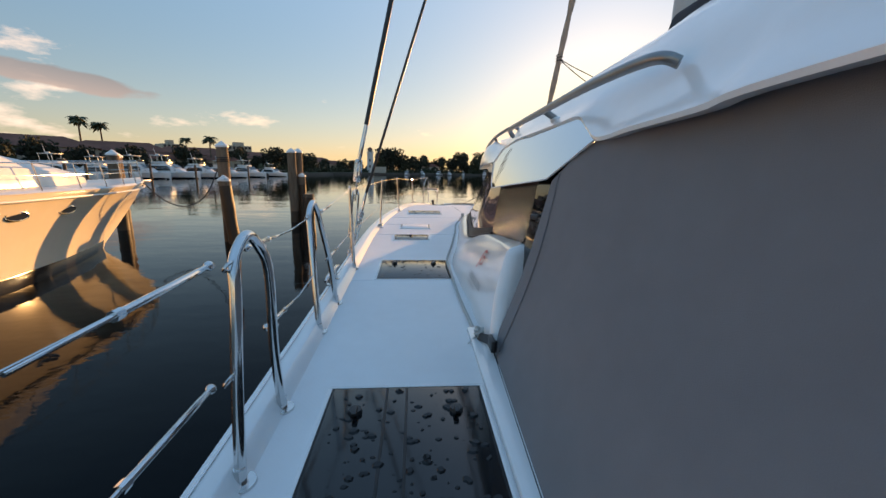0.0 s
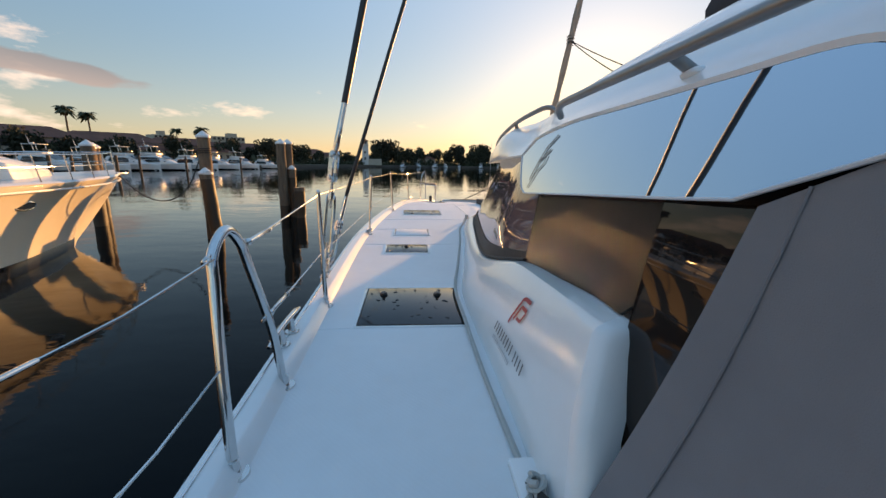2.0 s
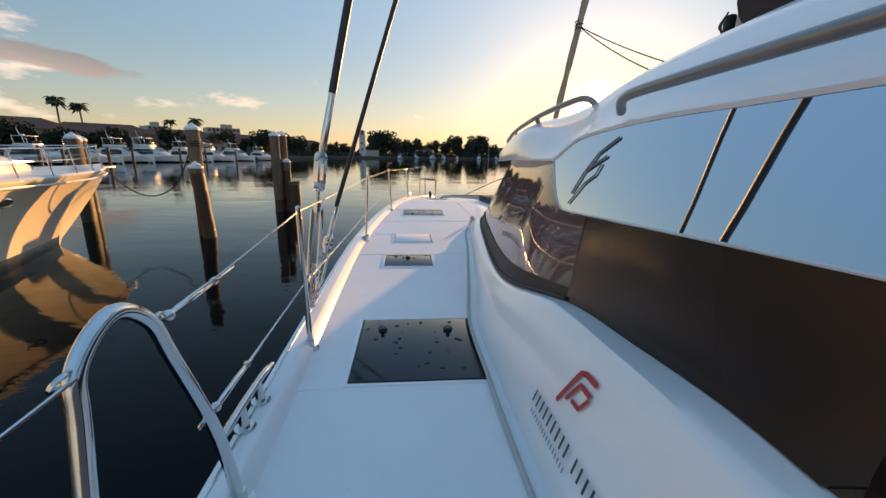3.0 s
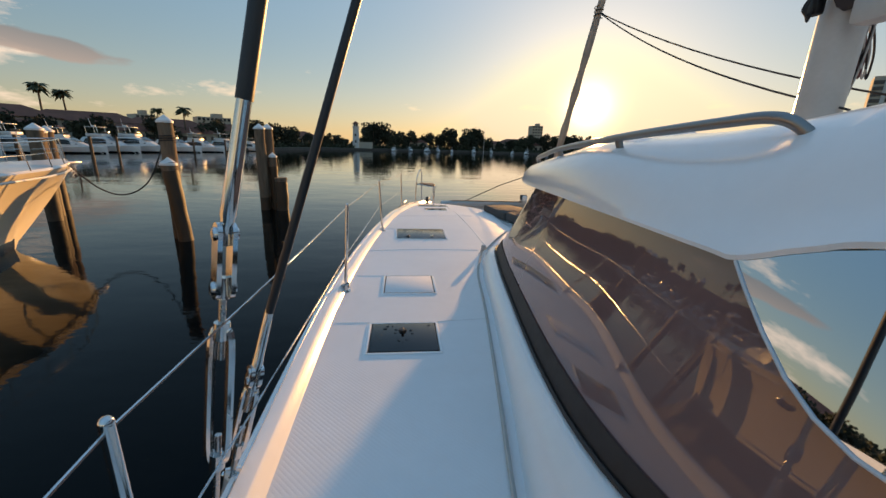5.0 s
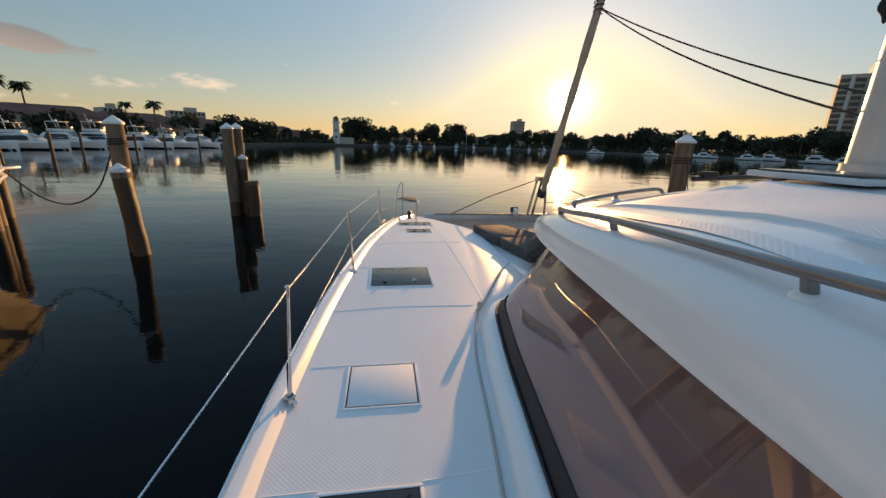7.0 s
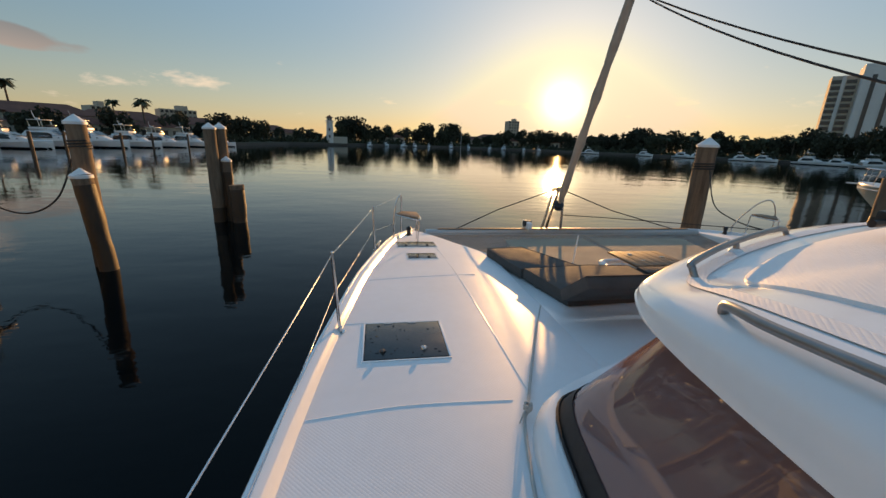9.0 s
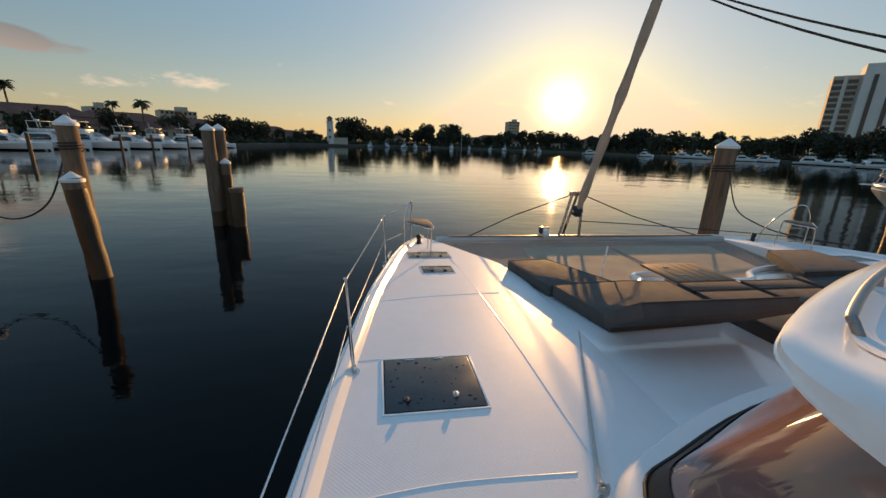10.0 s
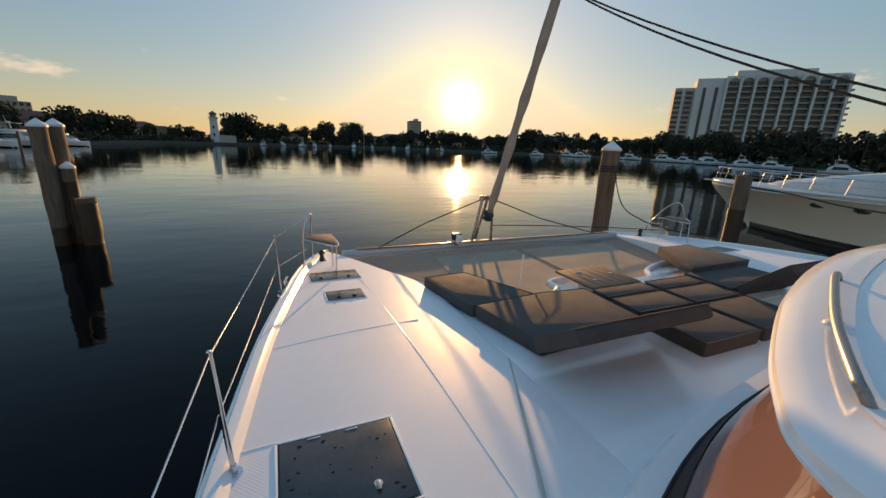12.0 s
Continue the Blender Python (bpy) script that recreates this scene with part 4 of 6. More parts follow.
for sgn in (-1, 1):
    ob = part("bridle_line", tube([(3.83 + sgn * 0.14, 13.38, 0.60), (3.83 + sgn * 1.3, 13.38, 0.18), (XC + sgn * 2.55, 13.40, BEAMZ + 0.09)], 0.011, 8), ROPE_DARK)
    tagged(ob, "dark bridle line from striker to beam end", "rope", "bridle lines")
ob = part("mooring_line", tube(curve_points([(4.0, 13.5, 0.05), (5.5, 13.6, -0.05), (7.4, 13.3, -0.13), (8.2, 12.4, -0.05)], 6), 0.010, 6), ROPE_DARK)
tagged(ob, "thin dark line stretched along the cross beam", "rope")

# trampolines
net = thing("trampoline", "pale mesh trampoline between the bows", "net", (XC, 12.2, -0.4))


def net_x(y, s):
    return lerp_table(INNER, y)[0] + 0.02 if s < 0 else 2 * XC - lerp_table(INNER, y)[0] - 0.02


def net_part():
    strands = bmesh.new()
    z = -0.36
    n_ = 0
    y = 11.0
    while y < 13.3:
        a, b = net_x(y, -1), net_x(y, 1)
        add_box(strands, ((a + b) / 2, y, z), (b - a, 0.012, 0.006))
        y += 0.045
    x = 1.3
    while x < 2 * XC - 1.3:
        add_box(strands, (x, 12.15, z + 0.005), (0.010, 2.3, 0.005))
        x += 0.05
    o = part("mesh", strands, NET, net, shade=False)
    o["kind"] = "stuff"


net_part()
part("net_edge", tube([(net_x(y, -1), y, -0.35) for y in (11.0, 12.0, 13.0, 13.3)] + [(net_x(13.3, 1), 13.3, -0.35)] + [(net_x(y, 1), y, -0.35) for y in (13.0, 12.0, 11.0)], 0.014, 8), ROPE_WHITE, net)
solid_net = thing("trampoline_cloth", "tan fabric panel laced into the trampoline", "net", (XC, 12, -0.34))
part("fabric", prism([(2.55, 12.9), (2.35, 11.0), (2.45, 10.32), (3.3, 10.32), (4.2, 10.6), (4.3, 12.95)], -0.350, -0.345), TAN_CLOTH, solid_net)
part("fabric", prism([(4.42, 12.95), (4.36, 10.32), (5.2, 10.32), (6.2, 11.0), (6.6, 12.9)], -0.350, -0.345), TAN_CLOTH, solid_net)
ob = part("hatch_strut", tube([(2.95, 10.85, -0.2), (3.0, 10.88, 0.24)], 0.012, 8), GEL)
tagged(ob, "white support strut standing on the foredeck edge", "strut")


# ---------- sun lounge ----------
def cushion(poly, z0, z1, label, tilt=None):
    cx, cy = sum(p[0] for p in poly) / len(poly), sum(p[1] for p in poly) / len(poly)
    t = thing("lounge_cushion", label, "cushion", (cx, cy, z0), "foredeck cushions")
    bm_ = prism(poly, z0, z1, 0.040, tilt)
    cov_ = part("cover", bm_, CUSHION, t)
    inset = [(cx + (x - cx) * 0.985, cy + (y - cy) * 0.985) for x, y in poly]
    loop = [(x, y, z1 - 0.008) for x, y in inset] + [(*inset[0], z1 - 0.008)]
    if tilt:
        loop = [tuple(tilt @ Vector(p)) for p in loop]
    part("piping", tube(loop, 0.007, 6), CUSHION, cov_)


def rect(x0, x1, y0, y1):
    return [(x0, y0), (x1, y0), (x1, y1), (x0, y1)]


seatbase = thing("lounge_plinth", "white moulded plinth under the foredeck cushions", "plinth", (XC, 9.7, -0.14))
part("moulding", boxm((XC, 9.72, -0.115), (3.4, 0.9, 0.09), 0.03), GEL, seatbase)
cushion([(1.62, 11.0), (1.80, 10.03), (2.66, 10.10), (2.2, 11.05)], -0.12, 0.02, "charcoal cushion at the front corner of the lounge")
cushion([(1.81, 10.0), (1.98, 9.12), (3.27, 9.2), (3.29, 10.03), (2.7, 10.08)], -0.10, 0.05, "wide charcoal seat cushion on the foredeck lounge")
for a, b in ((3.35, 4.16), (4.22, 5.02)):
    cushion(rect(a, b, 9.73, 9.98), -0.03, 0.05, "narrow charcoal pad between table and seats")
    cushion(rect(a, b, 9.30, 9.69), -0.03, 0.05, "square charcoal pad in the middle of the lounge")
    cushion(rect(a, b, 8.62, 9.26), -0.12, 0.05, "thick charcoal cushion at the aft side of the lounge")
cushion([(5.08, 9.45), (6.40, 9.45), (6.36, 10.08), (5.10, 10.08)], -0.10, 0.05, "wide charcoal seat cushion on the far side")
cushion([(5.2, 10.02), (6.55, 10.05), (6.5, 11.0), (5.75, 11.0)], -0.02, 0.12, "charcoal corner cushion beside the trampoline")
R1 = Matrix.Translation((1.85, 9.06, 0.06)) @ Matrix.Rotation(radians(-35), 4, "X")
cushion([(0.0, -0.55), (1.45, -0.55), (1.45, 0.0), (0.0, 0.0)], -0.06, 0.07, "raised charcoal backrest of the lounge", R1 @ Matrix.Rotation(radians(0), 4, "Z"))
R2 = Matrix.Translation((5.05, 9.35, 0.05)) @ Matrix.Rotation(radians(-42), 4, "X")
cushion([(0.0, -0.62), (1.5, -0.62), (1.5, 0.0), (0.0, 0.0)], -0.06, 0.07, "raised charcoal backrest on the far side", R2)
tb = thing("lounge_table", "teak lounge table with two steel catches", "table", (3.77, 10.33, -0.1))
for i in range(6):
    part("plank", boxm((3.37 + 0.0685 + i * 0.137, 10.33, 0.035), (0.133, 0.66, 0.028), 0.004), TEAK, tb)
part("table_leg", boxm((3.77, 10.33, -0.07), (0.30, 0.30, 0.2), 0.02), GEL, tb)
for x, y in ((3.62, 10.50), (3.62, 10.2), (4.02, 10.35)):
    part("catch", boxm((x, y, 0.053), (0.06, 0.03, 0.010), 0.003), STEEL, tb)

# ---------- roof rails, mast, sheets ----------
def roof_rail(ctrl, posts, label, r=0.0165):
    t = thing("roof_grab_rail", label, "rail", ctrl[0], "roof grab rails")
    part("bar", tube(curve_points(ctrl, 7), r, 14), RAIL_GREY, t)
    for a, b in posts:
        pst = part("post", tube([a, b], r * 0.95, 12), RAIL_GREY, t)
        k = bmesh.new()
        bmesh.ops.create_uvsphere(k, u_segments=14, v_segments=8, radius=0.032, matrix=Matrix.Translation(a) @ Matrix.Diagonal((1.2, 1.2, 0.6, 1)))
        part("boss", k, GEL, pst, "white moulded boss")


roof_rail([(0.70, 1.80, 1.125), (0.66, 1.86, 1.145), (0.655, 2.2, 1.15), (0.68, 2.78, 1.148), (0.70, 3.3, 1.143), (0.715, 3.58, 1.135), (0.76, 3.68, 1.10)],
          [((0.76, 2.78, 1.105), (0.685, 2.78, 1.148))], "grey metal grab rail along the roof edge")
roof_rail([(1.01, 4.36, 1.17), (0.99, 4.38, 1.215), (0.96, 4.44, 1.246), (0.93, 4.60, 1.238), (0.925, 5.12, 1.205), (0.995, 5.92, 1.15), (1.07, 6.45, 1.09), (1.11, 6.62, 1.075), (1.135, 6.68, 1.055), (1.16, 6.69, 1.00)],
          [((0.945, 5.12, 1.145), (0.925, 5.12, 1.205)), ((1.015, 5.92, 1.09), (0.995, 5.92, 1.15))], "long grey metal grab rail on the roof shoulder")
roof_rail([(1.50, 7.17, 0.95), (1.495, 7.20, 1.0), (1.53, 7.235, 1.022), (1.9, 7.43, 1.05), (2.4, 7.64, 1.075), (2.58, 7.70, 1.07), (2.62, 7.70, 1.02)],
          [((2.0, 7.46, 1.0), (2.0, 7.475, 1.065))], "grey metal grab rail across the roof front")


mast = thing("mast", "white painted aluminium mast with halyards", "mast", (4.25, 7.62, 1.2))
part("spar", tube([(4.42, 7.40, 1.15), (4.44, 7.35, 6), (4.5, 7.2, 17)], [0.20, 0.20, 0.18], 20), ALU, mast)
part("collar", tube([(4.42, 7.40, 1.25), (4.42, 7.40, 1.36)], 0.23, 20), ALU, mast)
wn = part("winch", tube([(4.42, 7.40, 1.52), (4.47, 7.36, 1.52), (4.48, 7.35, 1.52), (4.55, 7.29, 1.52)], [0.07, 0.06, 0.085, 0.085], 16), BLACK_PLASTIC, mast)
blk = part("mast_block", boxm((4.10, 7.40, 2.62), (0.10, 0.12, 0.20), 0.03), BLACK_PLASTIC, mast)
rng = random.Random(5)
for i in range(9):
    a = 0.12 + 0.055 * i
    x0, y0 = 4.42 + 0.045 * (i % 5), 7.40 - 0.03 * (i % 3)
    c = part("halyard", tube(curve_points([(4.34, 7.46, 4.8 + 0.1 * i), (x0 + 0.03, y0 - 0.05, 3.3), (x0 + 0.08 * rng.uniform(-1, 1), y0 - 0.1, 2.3), (x0, y0, 1.35)], 6), 0.009, 6), ROPE_RED if i % 3 == 0 else (ROPE_DARK if i % 3 == 1 else ROPE_WHITE), mast)
for i in range(6):
    x0 = 4.48 + 0.05 * i
    part("coiled_line", tube(curve_points([(x0, 7.36, 2.55), (x0 + 0.05, 7.30, 2.2), (x0 + 0.02, 7.28, 1.95), (x0 - 0.03, 7.30, 2.2), (x0 - 0.01, 7.36, 2.55)], 6), 0.011, 6), (ROPE_RED, ROPE_WHITE, ROPE_DARK)[i % 3], mast)
for i in range(3):
    part("rope_loop", tube(curve_points([(4.06, 7.40, 2.75), (3.98, 7.38 + 0.02 * i, 2.58), (4.02, 7.38, 2.46 + 0.03 * i), (4.08, 7.40, 2.62)], 6), 0.010, 6), ROPE_DARK, mast)
bag = thing("boom_sail_bag", "dark canvas sail bag along the boom", "sail bag", (4.25, 4.5, 2.6))
rows = []
for i in range(14):
    y = 7.25 - i * 0.62
    zc, h, w_ = 2.95 + 0.012 * i, 0.42 + 0.02 * math.sin(i), 0.24
    rows.append([(4.25 + w_ * math.cos(a) * (1 if math.sin(a) < 0.3 else 0.75), y, zc + h * math.sin(a)) for a in [2 * math.pi * k / 16 for k in range(16)]])
part("bag", loft(rows, True), material("sail_bag_cloth", (0.035, 0.035, 0.04), 0.8, scale=2, bump=0.4, bump_scale=6), bag)
part("boom", boxm((4.25, 3.3, 2.48), (0.22, 7.6, 0.26), 0.05), ALU, bag)
kp = FS0.lerp(FS1, 0.235)
for q, sag, lab in (((4.45, 7.10, 1.62), 0.20, "dark furling sheet sagging back to the mast"), ((5.6, 6.9, 1.66), 0.20, "dark sheet led back over the roof")):
    q = Vector(q)
    pts = [kp.lerp(q, k / 12) - Vector((0, 0, sag * 4 * (k / 12) * (1 - k / 12))) for k in range(13)]
    ob = part("foresail_sheet", tube(pts, 0.012, 8), ROPE_DARK)
    tagged(ob, lab, "rope", "foresail sheets")
rh = thing("roof_hatch", "pale flush hatch and track on the cabin roof", "hatch", (3.2, 6.6, 1.28))
part("frame", boxm((3.15, 6.7, 1.285), (0.75, 0.75, 0.04), 0.015), GEL_SHADE, rh)
part("lid", boxm((3.15, 6.7, 1.31), (0.66, 0.66, 0.02), 0.008), SMOKE_ACRYLIC, rh)
tr = thing("sheet_track", "black genoa track across the roof", "track", (2.9, 7.0, 1.25))
part("track", tube([(2.45, 7.2, 1.215), (3.2, 7.28, 1.24), (4.0, 7.3, 1.27)], 0.02, 8), BLACK_PLASTIC, tr)
part("car", boxm((2.6, 7.22, 1.25), (0.12, 0.07, 0.05), 0.012), BLACK_PLASTIC, tr)

# ---------- webbing, strap and lettering on the coaming ----------
web = part("jackline_webbing", tube([(x, y, z) for x, y, z in curve_points([(0.37, 2.66, 0.012), (0.352, 3.2, 0.008), (0.345, 3.75, 0.022), (0.352, 4.3, 0.022), (0.455, 5.0, 0.008), (0.60, 6.0, 0.008), (0.70, 6.8, 0.008), (0.84, 7.38, 0.012), (0.885, 7.47, 0.05)], 8)], 0.011, 6), ROPE_WHITE)
tagged(web, "pale webbing jackline lying along the coaming", "strap")
web2 = part("jackline_webbing", tube(curve_points([(0.885, 7.47, 0.05), (1.0, 7.72, 0.02), (1.32, 8.4, -0.005), (1.72, 9.2, -0.10)], 8), 0.010, 6), ROPE_WHITE)
tagged(web2, "pale webbing jackline led over the foredeck", "strap")
for p, nm in (((0.375, 2.62, 0.02), "aft"), ((0.885, 7.47, 0.05), "forward")):
    kn = thing("webbing_knot", "knotted end of the pale webbing with frayed tails", "knot", p)
    b = bmesh.new()
    P = Vector(p)
    for i in range(3):
        a = i * 2.1
        add_tube(b, curve_points([P + Vector((0.019 * math.cos(a + k * 0.9), 0.019 * math.sin(a + k * 0.9), 0.01 + 0.008 * k)) for k in range(6)], 4), 0.009, 6)
    part("knot", b, ROPE_WHITE, kn)
    part("tail", tube(curve_points([P, P + Vector((-0.03, -0.02, 0.0)), P + Vector((-0.06, -0.045, -0.012 if p[2] < 0.04 else -0.04))], 4), [0.008] * 5 + [0.004] * 4, 6), ROPE_WHITE, kn)
sp = thing("enclosure_strap", "black webbing strap with plastic buckle at the canvas foot", "strap", (0.42, 2.5, 0.05))
part("webbing", loft([[(0.355, 2.62, 0.008), (0.355, 2.66, 0.022)], [(0.375, 2.55, 0.03), (0.38, 2.585, 0.06)], [(0.395, 2.47, 0.05), (0.40, 2.495, 0.09)], [(0.412, 2.36, 0.065), (0.416, 2.375, 0.112)]]), BLACK_PLASTIC, sp)
part("buckle", boxm((0.400, 2.42, 0.082), (0.022, 0.085, 0.056), 0.006, m=Matrix()), BLACK_PLASTIC, sp)
hk = thing("coaming_hook", "small white hook on the coaming side", "hook", (0.54, 2.86, 0.40))
part("hook", tube(curve_points([(0.556, 2.842, 0.425), (0.541, 2.84, 0.424), (0.535, 2.84, 0.405), (0.532, 2.838, 0.38), (0.540, 2.838, 0.373)], 5), 0.0055, 8), GEL, hk)


def face(y, t, out=0.004):
    """A point on the coaming side at y, t of its height, lifted off the surface."""
    a = Vector(lerp_table([(r[0][1], *r[0]) for r in CABIN[:6]], y))
    b = Vector(lerp_table([(r[1][1], *r[1]) for r in CABIN[:6]], y))
    bulge = 0.012 * (1 - abs(t - 0.55) / 0.55 if t < 0.55 else 1 - (t - 0.55) / 0.45)
    nrm_ = Vector((-(b.z - a.z), 0, b.x - a.x)).normalized()
    p = a.lerp(b, t)
    p.y = y
    return p + nrm_ * (out + max(bulge, 0) + 0.002)


def stroke(pts, w, fn, nseg=4):
    """A flat stroke of width w along (y, t) points."""
    rows_ = []
    P = []
    for (y0, t0), (y1, t1) in zip(pts, pts[1:]):
        P += [(y0 + (y1 - y0) * k / nseg, t0 + (t1 - t0) * k / nseg) for k in range(nseg)]
    P.append(pts[-1])
    for i, (y, t) in enumerate(P):
        a, b = P[max(i - 1, 0)], P[min(i + 1, len(P) - 1)]
        dy, dt = b[0] - a[0], (b[1] - a[1]) * 0.45
        l = math.hypot(dy, dt) or 1
        ny, nt_ = -dt / l * w / 2, dy / l * w / 2 / 0.45
        rows_.append([fn(y + ny, t + nt_), fn(y - ny, t - nt_)])
    return loft(rows_)


mk = thing("coaming_emblem", "red angular emblem over dark lettering bars", "decal", tuple(face(3.25, 0.5)))
part("emblem_stroke", stroke([(3.30, 0.50), (3.262, 0.78), (3.235, 0.80), (3.17, 0.80)], 0.018, face), RED, mk)
part("emblem_stroke", stroke([(3.262, 0.57), (3.235, 0.72), (3.17, 0.715)], 0.016, face), RED, mk)
part("emblem_stroke", stroke([(3.236, 0.60), (3.19, 0.60), (3.17, 0.70)], 0.014, face), RED, mk)
rng = random.Random(11)
y = 3.42
for i in range(14):
    if i == 9:
        y -= 0.022
        continue
    part("letter_bar", stroke([(y, 0.30), (y, 0.40)], 0.010, face), INK, mk)
    y -= 0.033
y = 3.40
for i in range(16):
    part("small_letter_bar", stroke([(y, 0.225), (y, 0.265)], 0.008, face), GREY_INK, mk)
    y -= 0.0175
pm = thing("panel_emblem", "dark angular emblem on the mirror panel", "decal", (0.69, 3.85, 0.85))


def panel_pt(y, t):
    return panel_point(y, t, 0.005)


part("emblem_stroke", stroke([(3.845, 0.23), (3.80, 0.50), (3.735, 0.73), (3.62, 0.88)], 0.020, panel_pt), INK, pm)
part("emblem_stroke", stroke([(3.785, 0.53), (3.72, 0.61), (3.655, 0.68)], 0.018, panel_pt), INK, pm)
part("emblem_stroke", stroke([(3.675, 0.60), (3.69, 0.47), (3.76, 0.36), (3.80, 0.22), (3.84, 0.10)], 0.016, panel_pt), INK, pm)
part("window_joint", tube([Vector((0.646, 3.70, 0.375)), Vector((0.705, 3.735, 0.73))], 0.004, 6), RUBBER, coach)


# ---------- pilings ----------
def pile(x, y, top, r, label, cap=True, lean=(0, 0), wet=0.55, rope=None):
    t = thing("mooring_pile", label, "piling", (x, y, WATER), "mooring piles")
    rr = random.Random(int(x * 100))
    ps = []
    for k in range(13):
        f = k / 12
        ps.append((x + lean[0] * (f - 1) + rr.uniform(-1, 1) * 0.008, y + lean[1] * (f - 1), WATER - 0.5 + (top - WATER + 0.5) * f))
    cut = max(2, round(12 * wet))
    part("shaft", tube(ps[cut - 0:], [r * (1.0 + 0.03 * rr.uniform(-1, 1)) for _ in ps[cut:]], 20), PILE_WOOD, t)
    part("waterline_shaft", tube(ps[:cut + 1], [r * (1.02 + 0.05 * rr.uniform(-1, 1)) for _ in ps[:cut + 1]], 20), PILE_WET, t, "wet stained lower shaft")
    if cap:
        b = add_cyl(bmesh.new(), (x, y, top - 0.02), (x, y, top + r * 0.75), r * 1.12, 0.015, 20)
        add_cyl(b, (x, y, top - 0.09), (x, y, top - 0.02), r * 1.12, None, 20)
        part("cap", b, CAP_WHITE, t, "white pointed plastic cap")
    if rope is not None:
        part("rope_wrap", tube([(x + 1.06 * r * math.cos(a), y + 1.06 * r * math.sin(a), rope + 0.012 * a) for a in [i * 0.5 for i in range(38)]], 0.022, 6), ROPE_DARK, t, "dark mooring rope wrapped round")
    return t


pile(-8.12, 18.17, 1.68, 0.235, "tall weathered piling with a white cap", wet=0.35, rope=0.95)
pile(-7.94, 17.70, 0.28, 0.235, "short stained piling with a white cap", wet=0.95, lean=(-0.25, 0))
pile(-7.20, 24.5, 1.72, 0.25, "tall weathered piling with a white cap", wet=0.25)
pile(-7.01, 25.15, 1.75, 0.25, "tall weathered piling beside its twin", wet=0.25)
pile(-6.72, 24.7, 0.35, 0.20, "thin dark piling with a white cap", wet=0.8)
pile(-6.30, 24.4, -0.75, 0.30, "short black timber stub in the water", cap=False, wet=0.94)
pile(9.894, 16.24, 1.72, 0.27, "weathered piling beside the far bow", wet=0.4, rope=0.95)
pile(20.0, 17.8, 0.75, 0.33, "short dark piling beside the white yacht", cap=False, wet=0.6)
pile(-15.3, 22.0, 1.2, 0.26, "dark piling behind the yacht's bow", wet=0.6)
pile(-16.3, 23.6, 1.25, 0.26, "dark piling behind the yacht's bow", wet=0.6)
pile(-14.6, 21.0, 1.3, 0.26, "weathered piling behind the yacht's bow", wet=0.6)
ob = part("dock_line", tube(curve_points([(-11.95, 18.9, 0.0), (-11.0, 18.7, -0.75), (-10.0, 18.5, -0.95), (-9.0, 18.3, -0.4), (-8.2, 18.1, 1.0)], 8), 0.025, 6), ROPE_DARK)
tagged(ob, "slack dark dock line from yacht to piling", "rope")
ob = part("dock_line", tube(curve_points([(9.9, 16.0, 1.0), (9.2, 14.9, 0.15), (8.6, 13.7, -0.05), (8.3, 12.6, -0.08), (8.35, 11.7, -0.02)], 8), 0.016, 6), ROPE_DARK)
tagged(ob, "dark dock line from piling to the far bow", "rope")
ob = part("dock_line", tube(curve_points([(20.0, 17.6, 0.3), (22.0, 16.6, 0.0), (23.3, 14.5, -0.4), (23.0, 8.0, -0.5)], 8), 0.03, 6), ROPE_DARK)
tagged(ob, "dark dock line sagging along the white yacht", "rope")


# ---------- the two neighbouring motor yachts ----------
HALF = [(0, 0.04, 0.10), (0.5, 0.48, 0.09), (1.5, 1.10, 0.07), (3, 1.75, 0.05), (5, 2.25, 0.04), (8, 2.60, 0.06), (12, 2.75, 0.10), (20, 2.7, 0.12)]
WLIN = [(0, 0, 0), (2.7, 0.03, 0), (4, 0.62, 0), (6, 1.40, 0), (8, 1.90, 0), (12, 2.3, 0), (20, 2.4, 0)]


